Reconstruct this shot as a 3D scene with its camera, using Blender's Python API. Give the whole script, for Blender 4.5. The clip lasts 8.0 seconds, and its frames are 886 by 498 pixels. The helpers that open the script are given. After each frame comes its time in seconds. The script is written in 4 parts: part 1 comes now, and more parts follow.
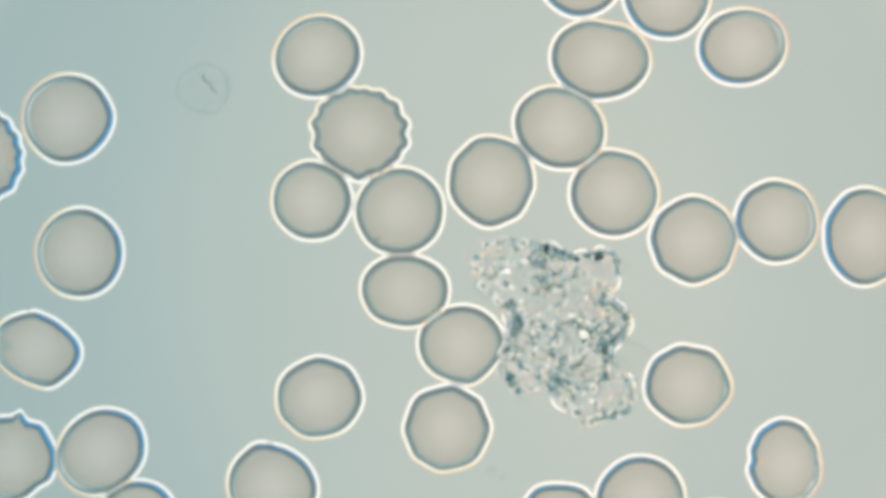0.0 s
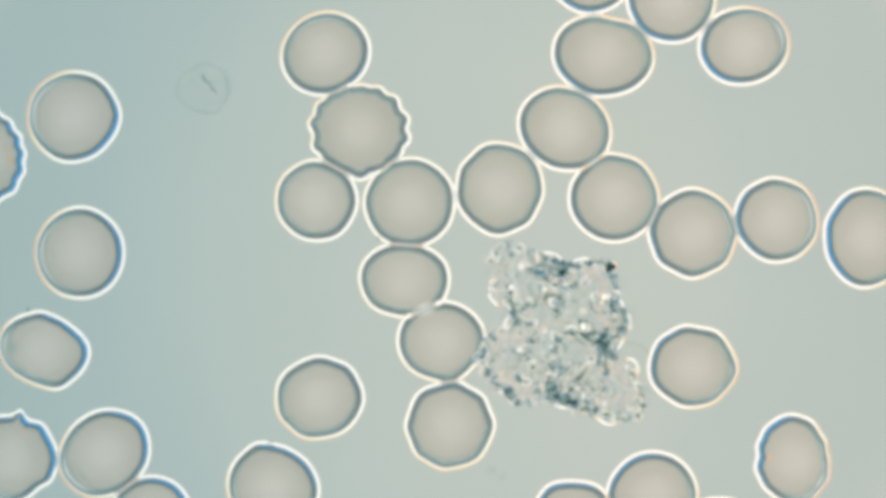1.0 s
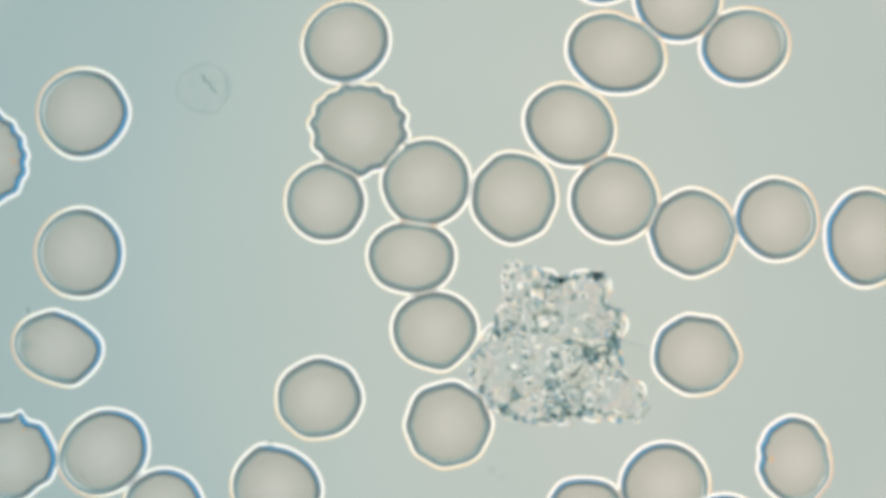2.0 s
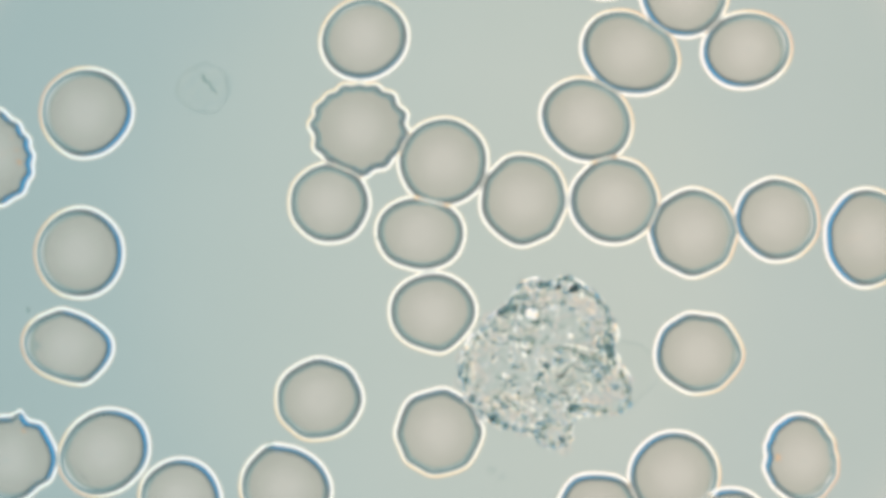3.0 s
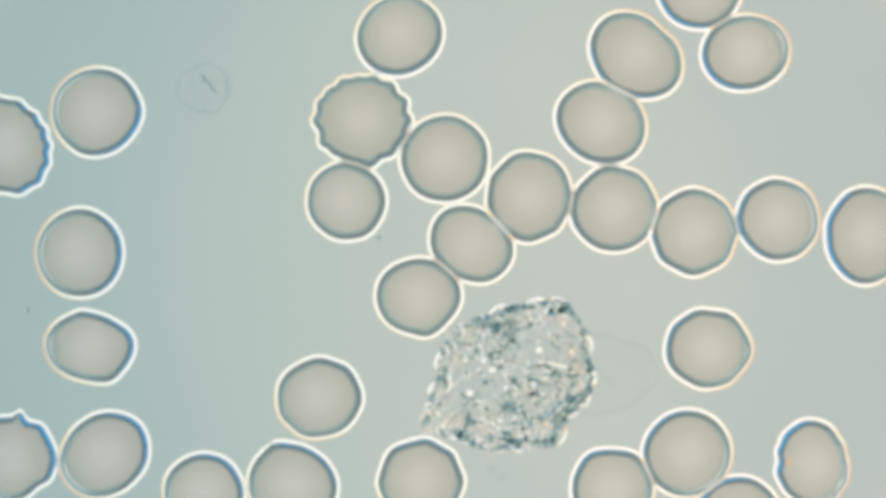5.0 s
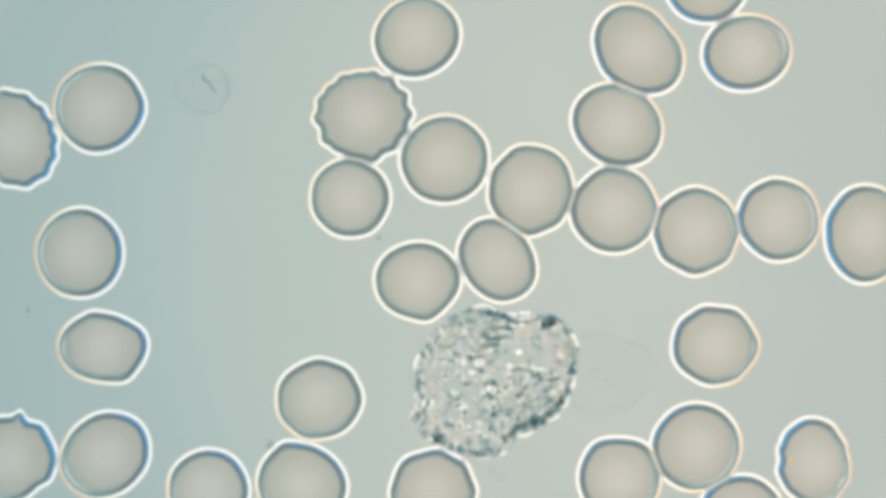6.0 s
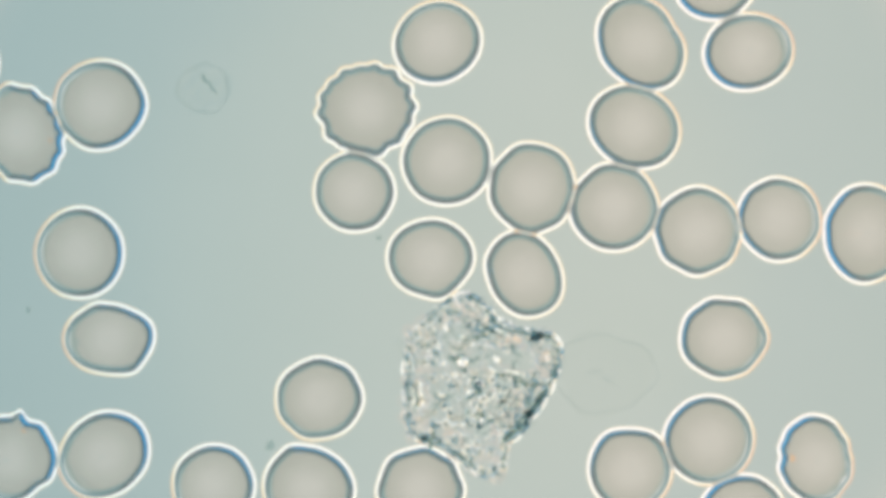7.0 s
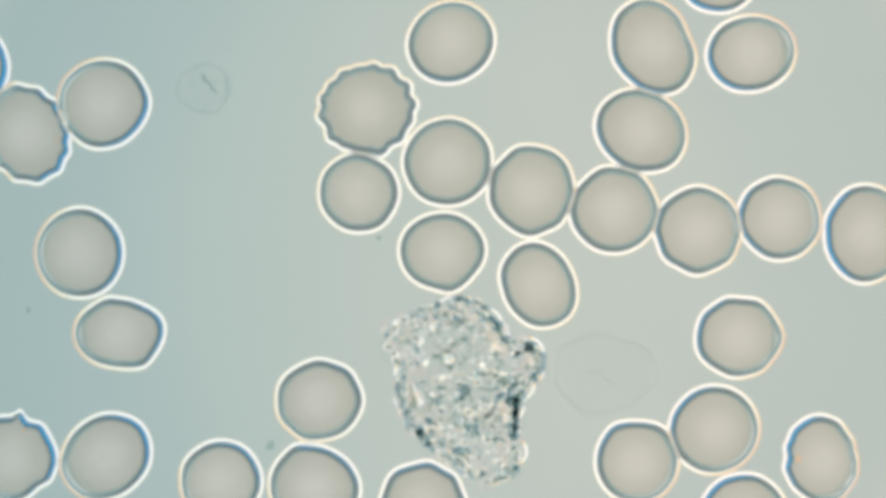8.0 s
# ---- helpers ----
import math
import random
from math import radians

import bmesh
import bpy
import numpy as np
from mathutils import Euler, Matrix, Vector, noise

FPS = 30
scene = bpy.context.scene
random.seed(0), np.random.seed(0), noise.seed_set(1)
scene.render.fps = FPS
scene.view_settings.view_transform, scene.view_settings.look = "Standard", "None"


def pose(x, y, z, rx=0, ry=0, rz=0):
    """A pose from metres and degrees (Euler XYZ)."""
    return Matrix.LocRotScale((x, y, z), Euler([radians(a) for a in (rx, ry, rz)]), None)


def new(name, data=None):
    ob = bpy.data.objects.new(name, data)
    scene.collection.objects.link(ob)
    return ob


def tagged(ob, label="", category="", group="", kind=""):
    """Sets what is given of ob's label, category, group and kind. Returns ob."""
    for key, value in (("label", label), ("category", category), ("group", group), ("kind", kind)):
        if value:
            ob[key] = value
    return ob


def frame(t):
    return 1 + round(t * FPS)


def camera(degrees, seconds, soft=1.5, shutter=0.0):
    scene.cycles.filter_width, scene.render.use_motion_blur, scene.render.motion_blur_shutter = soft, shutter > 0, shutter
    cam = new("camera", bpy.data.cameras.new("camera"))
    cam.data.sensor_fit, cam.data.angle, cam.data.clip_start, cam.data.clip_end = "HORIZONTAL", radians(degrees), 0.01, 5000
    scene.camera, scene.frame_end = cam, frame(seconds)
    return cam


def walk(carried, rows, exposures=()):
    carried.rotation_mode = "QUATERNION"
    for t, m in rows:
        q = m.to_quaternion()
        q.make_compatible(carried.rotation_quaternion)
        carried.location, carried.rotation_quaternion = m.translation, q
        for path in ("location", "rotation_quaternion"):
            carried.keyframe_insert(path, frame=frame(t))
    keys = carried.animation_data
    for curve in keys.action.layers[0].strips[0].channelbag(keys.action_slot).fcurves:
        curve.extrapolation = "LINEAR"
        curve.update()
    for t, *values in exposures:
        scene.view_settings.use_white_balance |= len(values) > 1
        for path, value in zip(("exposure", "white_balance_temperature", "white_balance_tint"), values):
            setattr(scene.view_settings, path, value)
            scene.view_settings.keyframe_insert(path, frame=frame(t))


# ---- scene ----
# Live blood between a slide and an objective, seen by transmitted light.
# One micrometre of the specimen is one centimetre here.
UM = 0.01
HALF = 2.6
EYE = 0.392 / math.tan(radians(HALF))
cam = camera(2 * HALF, 8.0, soft=5.0)
scene.cycles.max_bounces = scene.cycles.transmission_bounces = 40  # many thin clear layers lie over one another
walk(cam, [(0.0, pose(0, 0, EYE)), (8.0, pose(0, 0, EYE))])

# ---- light: the condenser below the slide, and the dim room round it ----
world = bpy.data.worlds.new("room")
world.use_nodes = True
scene.world = world
world.node_tree.nodes["Background"].inputs[0].default_value = (0.13, 0.24, 0.28, 1)
world.node_tree.nodes["Background"].inputs[1].default_value = 1.0
DEPTH = 30.0
LAMP_RADIUS = 24.0


def node_material(name):
    mat = bpy.data.materials.new(name)
    mat.use_nodes = True
    mat.node_tree.nodes.clear()
    return mat, mat.node_tree.nodes, mat.node_tree.links


def ramp(nodes, stops):
    node = nodes.new("ShaderNodeValToRGB")
    e = node.color_ramp.elements
    while len(e) < len(stops):
        e.new(0.5)
    for k, (p, c) in enumerate(stops):
        e[k].position, e[k].color = p, (*c, 1)
    return node


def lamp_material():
    """The condenser's field, with added coloured rings for the cells' glow, halos and rims."""
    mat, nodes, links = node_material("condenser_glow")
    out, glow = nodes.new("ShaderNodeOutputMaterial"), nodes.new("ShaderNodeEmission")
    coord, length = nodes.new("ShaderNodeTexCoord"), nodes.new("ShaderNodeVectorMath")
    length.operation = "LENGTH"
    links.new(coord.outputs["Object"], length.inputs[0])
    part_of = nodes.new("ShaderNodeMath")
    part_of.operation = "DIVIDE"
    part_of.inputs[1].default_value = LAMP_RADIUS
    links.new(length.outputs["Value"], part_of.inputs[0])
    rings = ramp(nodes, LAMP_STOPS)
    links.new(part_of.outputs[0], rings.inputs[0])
    # a bluish cast on one side of the field
    split, side, middle = nodes.new("ShaderNodeSeparateXYZ"), nodes.new("ShaderNodeMapRange"), nodes.new("ShaderNodeMapRange")
    side.interpolation_type = middle.interpolation_type = "SMOOTHSTEP"
    links.new(coord.outputs["Object"], split.inputs[0])
    for k, v in zip((1, 2, 3, 4), (1.03, -2.8, 0, 1)):
        side.inputs[k].default_value = v
    links.new(split.outputs[0], side.inputs[0])
    for k, v in zip((1, 2, 3, 4), (1.96, 2.10, 1, 0)):
        middle.inputs[k].default_value = v
    links.new(length.outputs["Value"], middle.inputs[0])
    both = nodes.new("ShaderNodeMath")
    both.operation = "MULTIPLY"
    links.new(side.outputs[0], both.inputs[0])
    links.new(middle.outputs[0], both.inputs[1])
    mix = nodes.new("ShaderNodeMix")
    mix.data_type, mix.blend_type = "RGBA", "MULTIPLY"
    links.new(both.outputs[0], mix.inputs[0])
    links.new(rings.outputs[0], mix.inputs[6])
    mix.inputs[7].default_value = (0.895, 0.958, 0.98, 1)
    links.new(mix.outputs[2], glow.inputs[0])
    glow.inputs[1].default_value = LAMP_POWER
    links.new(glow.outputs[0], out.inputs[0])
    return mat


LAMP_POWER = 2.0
# degrees off the axis as seen from the slide, and the glow there: the field itself, dimmer outwards, then rings added
# to
# colour what the cells bend: warm in their domes, orange to white in the halos, dark teal and blue in the steep rims
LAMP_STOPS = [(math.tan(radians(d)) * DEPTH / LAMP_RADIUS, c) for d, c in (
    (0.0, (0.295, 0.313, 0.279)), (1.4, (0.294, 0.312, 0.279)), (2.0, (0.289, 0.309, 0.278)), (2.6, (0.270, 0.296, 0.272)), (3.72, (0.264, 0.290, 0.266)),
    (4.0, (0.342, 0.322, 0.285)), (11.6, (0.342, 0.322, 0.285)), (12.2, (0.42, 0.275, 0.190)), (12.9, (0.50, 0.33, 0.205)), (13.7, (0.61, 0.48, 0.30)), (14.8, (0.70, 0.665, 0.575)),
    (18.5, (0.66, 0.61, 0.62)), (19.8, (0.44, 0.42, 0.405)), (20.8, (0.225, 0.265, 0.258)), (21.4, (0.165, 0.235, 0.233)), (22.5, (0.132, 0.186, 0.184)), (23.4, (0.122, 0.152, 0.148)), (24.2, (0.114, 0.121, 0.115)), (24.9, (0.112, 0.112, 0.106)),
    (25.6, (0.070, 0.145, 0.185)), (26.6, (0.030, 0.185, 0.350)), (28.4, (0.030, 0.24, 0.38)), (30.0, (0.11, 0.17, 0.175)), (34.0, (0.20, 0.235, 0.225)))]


def glass(name, tint, ior, mottle=0.0, size=60.0, bump=0.0, bump_size=200.0):
    """Clear wet matter: bends the light, tinted a little, with fine mottling and relief."""
    mat, nodes, links = node_material(name)
    out, body = nodes.new("ShaderNodeOutputMaterial"), nodes.new("ShaderNodeBsdfGlass" if ior > 1.4 else "ShaderNodeBsdfRefraction")  # wet matter in plasma hardly mirrors
    body.inputs["Roughness"].default_value = 0.0
    body.inputs["IOR"].default_value = ior
    body.inputs["Color"].default_value = (*tint, 1)
    coord = nodes.new("ShaderNodeTexCoord")
    if mottle:
        cloud, info, shift = nodes.new("ShaderNodeTexNoise"), nodes.new("ShaderNodeObjectInfo"), nodes.new("ShaderNodeVectorMath")
        cloud.inputs["Scale"].default_value, cloud.inputs["Detail"].default_value = size, 4.0
        shift.operation = "ADD"
        links.new(coord.outputs["Object"], shift.inputs[0])
        links.new(info.outputs["Random"], shift.inputs[1])
        links.new(shift.outputs[0], cloud.inputs["Vector"])
        tone = ramp(nodes, [(0.25, tuple(c * (1 - mottle) for c in tint)), (0.75, tuple(min(1.0, c * (1 + mottle)) for c in tint))])
        links.new(cloud.outputs[0], tone.inputs[0])
        links.new(tone.outputs[0], body.inputs["Color"])
    if bump:
        grain, relief = nodes.new("ShaderNodeTexNoise"), nodes.new("ShaderNodeBump")
        grain.inputs["Scale"].default_value, grain.inputs["Detail"].default_value = bump_size, 3.0
        relief.inputs["Strength"].default_value, relief.inputs["Distance"].default_value = 1.0, bump
        links.new(coord.outputs["Object"], grain.inputs["Vector"])
        links.new(grain.outputs[0], relief.inputs["Height"])
        links.new(relief.outputs[0], body.inputs["Normal"])
    links.new(body.outputs[0], out.inputs[0])
    return mat


def pigment(name, middle, edge, ior):
    """Haemoglobin; the brightness gathered mid-disc is put into a tint paler than the edge's."""
    mat = glass(name, middle, ior, 0.012, 40.0, 0.00004, 60.0)
    nodes, links = mat.node_tree.nodes, mat.node_tree.links
    coord, length, flat = nodes.new("ShaderNodeTexCoord"), nodes.new("ShaderNodeVectorMath"), nodes.new("ShaderNodeVectorMath")
    flat.operation, length.operation = "MULTIPLY", "LENGTH"
    flat.inputs[1].default_value = (1, 1, 0)
    links.new(coord.outputs["Object"], flat.inputs[0])
    links.new(flat.outputs[0], length.inputs[0])
    away = nodes.new("ShaderNodeMapRange")
    away.interpolation_type = "SMOOTHSTEP"
    away.inputs[1].default_value, away.inputs[2].default_value = 0.002, 0.036
    links.new(length.outputs["Value"], away.inputs[0])
    body = next(k for k in nodes if k.type == "BSDF_REFRACTION")
    was = body.inputs["Color"].links[0].from_socket
    mix = nodes.new("ShaderNodeMix")
    mix.data_type, mix.blend_type = "RGBA", "MULTIPLY"
    links.new(away.outputs[0], mix.inputs[0])
    links.new(was, mix.inputs[6])
    mix.inputs[7].default_value = (*(e / m for e, m in zip(edge, middle)), 1)
    links.new(mix.outputs[2], body.inputs["Color"])
    return mat


def side_cast(mat, tint):
    """Put the light's bluish cast into a clear glass's tint, towards one end."""
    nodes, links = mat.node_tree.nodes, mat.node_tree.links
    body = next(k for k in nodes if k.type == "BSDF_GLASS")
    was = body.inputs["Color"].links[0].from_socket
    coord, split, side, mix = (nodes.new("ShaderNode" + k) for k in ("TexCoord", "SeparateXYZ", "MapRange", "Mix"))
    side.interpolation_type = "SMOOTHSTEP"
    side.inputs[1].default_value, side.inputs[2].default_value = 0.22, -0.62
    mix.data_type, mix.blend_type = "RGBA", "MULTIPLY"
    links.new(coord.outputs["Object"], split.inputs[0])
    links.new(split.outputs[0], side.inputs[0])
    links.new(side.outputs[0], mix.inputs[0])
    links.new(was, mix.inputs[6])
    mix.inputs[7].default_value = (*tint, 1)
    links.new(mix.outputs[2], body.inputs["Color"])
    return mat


IOR = 1.33
SLIDE = side_cast(glass("slide_glass", (0.995, 1.0, 0.995), 1.5, 0.012, 9.0), (0.875, 0.945, 0.98))
PIGMENT = pigment("haemoglobin_jelly", (0.978, 0.978, 0.968), (0.872, 0.882, 0.86), IOR)
RIM = glass("cell_membrane", (0.985, 0.99, 0.985), IOR)
SAP = glass("cytoplasm_jelly", (0.995, 0.998, 0.995), IOR, 0.015, 220.0)
# STIPPLE, FAINT and BORDER put the darkness of bent light into their tints
STIPPLE = glass("granule_shade_tint", (0.81, 0.86, 0.855), 1.05)
FAINT = glass("faint_shade_speck_tint", (0.86, 0.90, 0.895), 1.05)
GRAIN = glass("granule_jelly", (0.972, 0.985, 0.98), IOR)
BORDER = glass("border_shade_tint", (0.69, 0.765, 0.76), 1.05)
DENSE = glass("dense_granule", (0.34, 0.42, 0.44), 1.05)
VEIL = glass("veil_membrane", (0.972, 0.979, 0.979), 1.05)
SKIN_EDGE = glass("skin_edge_membrane", (0.948, 0.962, 0.964), 1.05)
GHOST = glass("ghost_membrane", (0.99, 0.992, 0.99), IOR)


def mesh_from(name, verts, faces, material):
    me = bpy.data.meshes.new(name)
    me.from_pydata(verts, [], faces)
    me.polygons.foreach_set("use_smooth", [True] * len(me.polygons))
    me.materials.append(material)
    me.update()
    return me


def part(name, mesh, parent, label=""):
    ob = new(name, mesh)
    ob.parent = parent
    return tagged(ob, label=label) if label else ob


# ---- the large structure ----
def slab(name, hx, hy, z0, z1, material):
    bm = bmesh.new()
    bmesh.ops.create_cube(bm, size=1.0)
    for v in bm.verts:
        v.co = Vector((v.co.x * 2 * hx, v.co.y * 2 * hy, z0 if v.co.z < 0 else z1))
    bmesh.ops.bevel(bm, geom=[e for e in bm.edges], offset=0.01, segments=2, affect="EDGES")
    me = bpy.data.meshes.new(name)
    bm.to_mesh(me)
    me.materials.append(material)
    return new(name, me)


tagged(slab("glass_slide", 1.6, 1.1, -0.12, 0.0, SLIDE), "clear glass microscope slide under a film of plasma, a bluish light cast tinted into one side", "slide", kind="structure")


def disc(name, radius, z, material):
    n = 96
    verts = [(0, 0, 0)] + [(radius * math.cos(2 * math.pi * k / n), radius * math.sin(2 * math.pi * k / n), 0) for k in range(n)]
    faces = [(0, 1 + k, 1 + (k + 1) % n) for k in range(n)]
    ob = new(name, mesh_from(name, verts, faces, material))
    ob.location.z = z
    return ob


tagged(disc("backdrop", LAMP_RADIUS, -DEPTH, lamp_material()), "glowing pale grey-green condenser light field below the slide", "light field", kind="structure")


# ---- red blood cells ----
def outline(a, b, tilt=0.0, corners=(), waves=(), seed=0, calm=None):
    """Radius against angle of a cell's rim, in micrometres: an ellipse with corners or dents (degrees, height, width in degrees)
    and waves (count, height, phase in degrees, sharpness); calm: degrees between which the waves die away."""
    rnd = random.Random(seed)
    small = [(k, rnd.uniform(-0.022, 0.022), rnd.uniform(0, 6.28)) for k in (3, 4, 5, 7)]

    def radius(phi):
        u = phi - radians(tilt)
        r = -0.1 + a * b / math.hypot(b * math.cos(u), a * math.sin(u))
        for deg, height, width in corners:
            away = (math.degrees(phi) - deg + 180) % 360 - 180
            r += height * math.exp(-0.5 * (away / width) ** 2)
        for count, height, phase, sharp in waves:
            w = 0.5 + 0.5 * math.cos(count * phi + radians(phase) + 0.8 * math.sin(2 * phi + phase))
            away = (math.degrees(phi) - calm[0] + 180) % 360 - 180 if calm else 180
            r += height * (w ** sharp - 0.5) * (1 - math.exp(-((away / calm[1]) ** 4)) if calm else 1)
        return r + sum(h * math.sin(k * phi + p) for k, h, p in small)
    return radius


# degrees by which the upper face bends the light against the way in from the rim's line, in micrometres
# the outermost rows are a clear skirt added to give the optical halo
BENDS = [(-0.50, 0.0), (-0.495, 7.0), (-0.46, 11.5), (-0.42, 15.0), (-0.20, 15.5), (-0.16, 20.0), (-0.11, 23.8), (-0.06, 24.7), (0.10, 24.5), (0.22, 22.8), (0.379, 21.2), (0.381, 1.2), (0.50, 1.4), (0.60, 7.8), (4.5, 7.8)]
STEPS = [-0.50 + 0.04 * k for k in range(24)] + [0.52, 0.62, 0.78, 0.98, 1.25, 1.6, 2.0, 2.5, 3.0, 3.4]
FLOOR = 0.0008


def slope_for(bend):
    """The slope of a face that turns light by so many degrees."""
    slopes = np.linspace(0, 2.2, 400)
    a = np.arctan(slopes)
    out = np.degrees(np.arcsin(np.clip(IOR * np.sin(a - np.arcsin(np.sin(a) / IOR)), -1, 1)))
    return np.interp(bend, out, slopes)


WAY_IN = np.linspace(-0.7, 4.5, 1041)
RISE = np.concatenate(([0.0], np.cumsum(slope_for(np.interp(WAY_IN, *zip(*BENDS)))[:-1] * np.diff(WAY_IN))))


def cell_rings(radius, n, first, last):
    """Rings of vertices of the upper face, from the outside in; the height follows the distance from the rim's line."""
    turn = np.linspace(0, 2 * math.pi, n, endpoint=False)
    rim = np.array([radius(p) for p in turn])
    fine = np.linspace(0, 2 * math.pi, 3 * n, endpoint=False)
    r_fine = np.array([radius(p) for p in fine])
    line = np.stack((r_fine * np.cos(fine), r_fine * np.sin(fine)), 1)
    verts, faces = [], []
    inner = rim - STEPS[SEAM]
    waves = np.fft.rfft(inner)
    waves[4:] = 0
    calm = np.fft.irfft(waves, n)  # the same without its small corners
    for k in range(first, last):
        d = STEPS[k]
        if k <= SEAM:
            r = rim - d
            at = np.stack((r * np.cos(turn), r * np.sin(turn)), 1)
            away = np.sqrt(((at[:, None] - line[None]) ** 2).sum(2).min(1))
            away = np.where(r < rim, away, -away)
            # the seam itself keeps to its own distance, where the dome begins
            h = np.interp(away, WAY_IN, RISE) if k < SEAM else np.full(n, np.interp(d, WAY_IN, RISE))
        else:
            share = (d - STEPS[SEAM]) / (STEPS[-1] + 0.04 - STEPS[SEAM])
            round_off = min(1.0, 4.0 * share)
            r = (1 - share) * (inner * (1 - round_off) + calm * round_off)
            h = np.full(n, np.interp(STEPS[SEAM] + share * (inner.mean()), WAY_IN, RISE))
        verts += [(a * math.cos(p) * UM, a * math.sin(p) * UM, FLOOR + z * UM) for a, p, z in zip(r, turn, h)]
    for k in range(last - first - 1):
        faces += [(k * n + j, k * n + (j + 1) % n, (k + 1) * n + (j + 1) % n, (k + 1) * n + j) for j in range(n)]
    return verts, faces, [[k * n + j for j in range(n)] for k in range(last - first)]


def shell(name, radius, n, first, last, material, capped):
    verts, faces, rows = cell_rings(radius, n, first, last)
    outer, inner = rows[0], rows[-1]
    low = []
    for ring in ((outer,) if capped else (outer, inner)):
        base = [len(verts) + j for j in range(n)]
        verts += [(verts[i][0], verts[i][1], FLOOR) for i in ring]
        low.append(base)
    if capped:
        top = len(verts)
        verts.append((0, 0, verts[inner[0]][2] + 0.0001))
        faces += [(inner[j], inner[(j + 1) % n], top) for j in range(n)]
        under = len(verts)
        verts.append((0, 0, FLOOR))
        faces += [(low[0][(j + 1) % n], low[0][j], under) for j in range(n)]
    else:
        faces += [(low[0][(j + 1) % n], low[0][j], low[1][j], low[1][(j + 1) % n]) for j in range(n)]
    return mesh_from(name, verts, faces, material)


SEAM = min(range(len(STEPS)), key=lambda k: abs(STEPS[k] - 0.38))


def red_cell(label, radius, n=144, name="red_blood_cell"):
    thing = tagged(new(name), label, "blood cell", "red blood cells on the slide")
    part("membrane", shell("membrane", radius, n, 0, SEAM + 1, RIM, False), thing, "dark teal refracting rim with a bright edge")
    part("body", shell("body", radius, n, SEAM, len(STEPS), PIGMENT, True), thing, "smooth translucent beige-grey dome")
    return thing


ROUND = "round translucent beige-grey red blood cell with dark teal rim"
OVAL = "oval translucent beige-grey red blood cell with dark teal rim"
ANGULAR = "many-sided translucent beige-grey red blood cell with dark rim"
SPIKY = "crenated translucent beige-grey red blood cell with scalloped rim"
DENTED = "dented oval red blood cell with dark teal rim"

def arc(name, radius, start, end, width, height, material):
    """A low curved crease."""
    n, m = 24, 9
    verts, faces = [], []
    for i in range(n):
        u = i / (n - 1)
        phi = radians(start + (end - start) * u)
        taper = math.sin(math.pi * u) ** 0.7 + 0.01
        for j in range(m):
            v = 2 * j / (m - 1) - 1
            r = radius + v * width / 2 * taper
            verts.append((r * math.cos(phi) * UM, r * math.sin(phi) * UM, height * taper * (1 - v * v) ** 2 * UM))
    for i in range(n - 1):
        for j in range(m - 1):
            a = i * m + j
            faces.append((a, a + 1, a + m + 1, a + m)) if end < start else faces.append((a, a + m, a + m + 1, a + 1))
        base = len(verts)
        verts += [(*verts[q][:2], 0.0) for q in (i * m, i * m + m - 1, (i + 1) * m + m - 1, (i + 1) * m)]
        faces.append((base, base + 1, base + 2, base + 3))
    return mesh_from(name, verts, faces, material)


def creased(thing, *arcs):
    """Lay faint creases on a cell's top."""
    for radius, start, end in arcs:
        part("crease", arc("crease", radius, start, end, 0.5, 0.017, GHOST), thing, "faint curved crease").location.z = FLOOR + (float(np.interp(3.5 - radius, WAY_IN, RISE)) + 0.12) * UM
    return thing


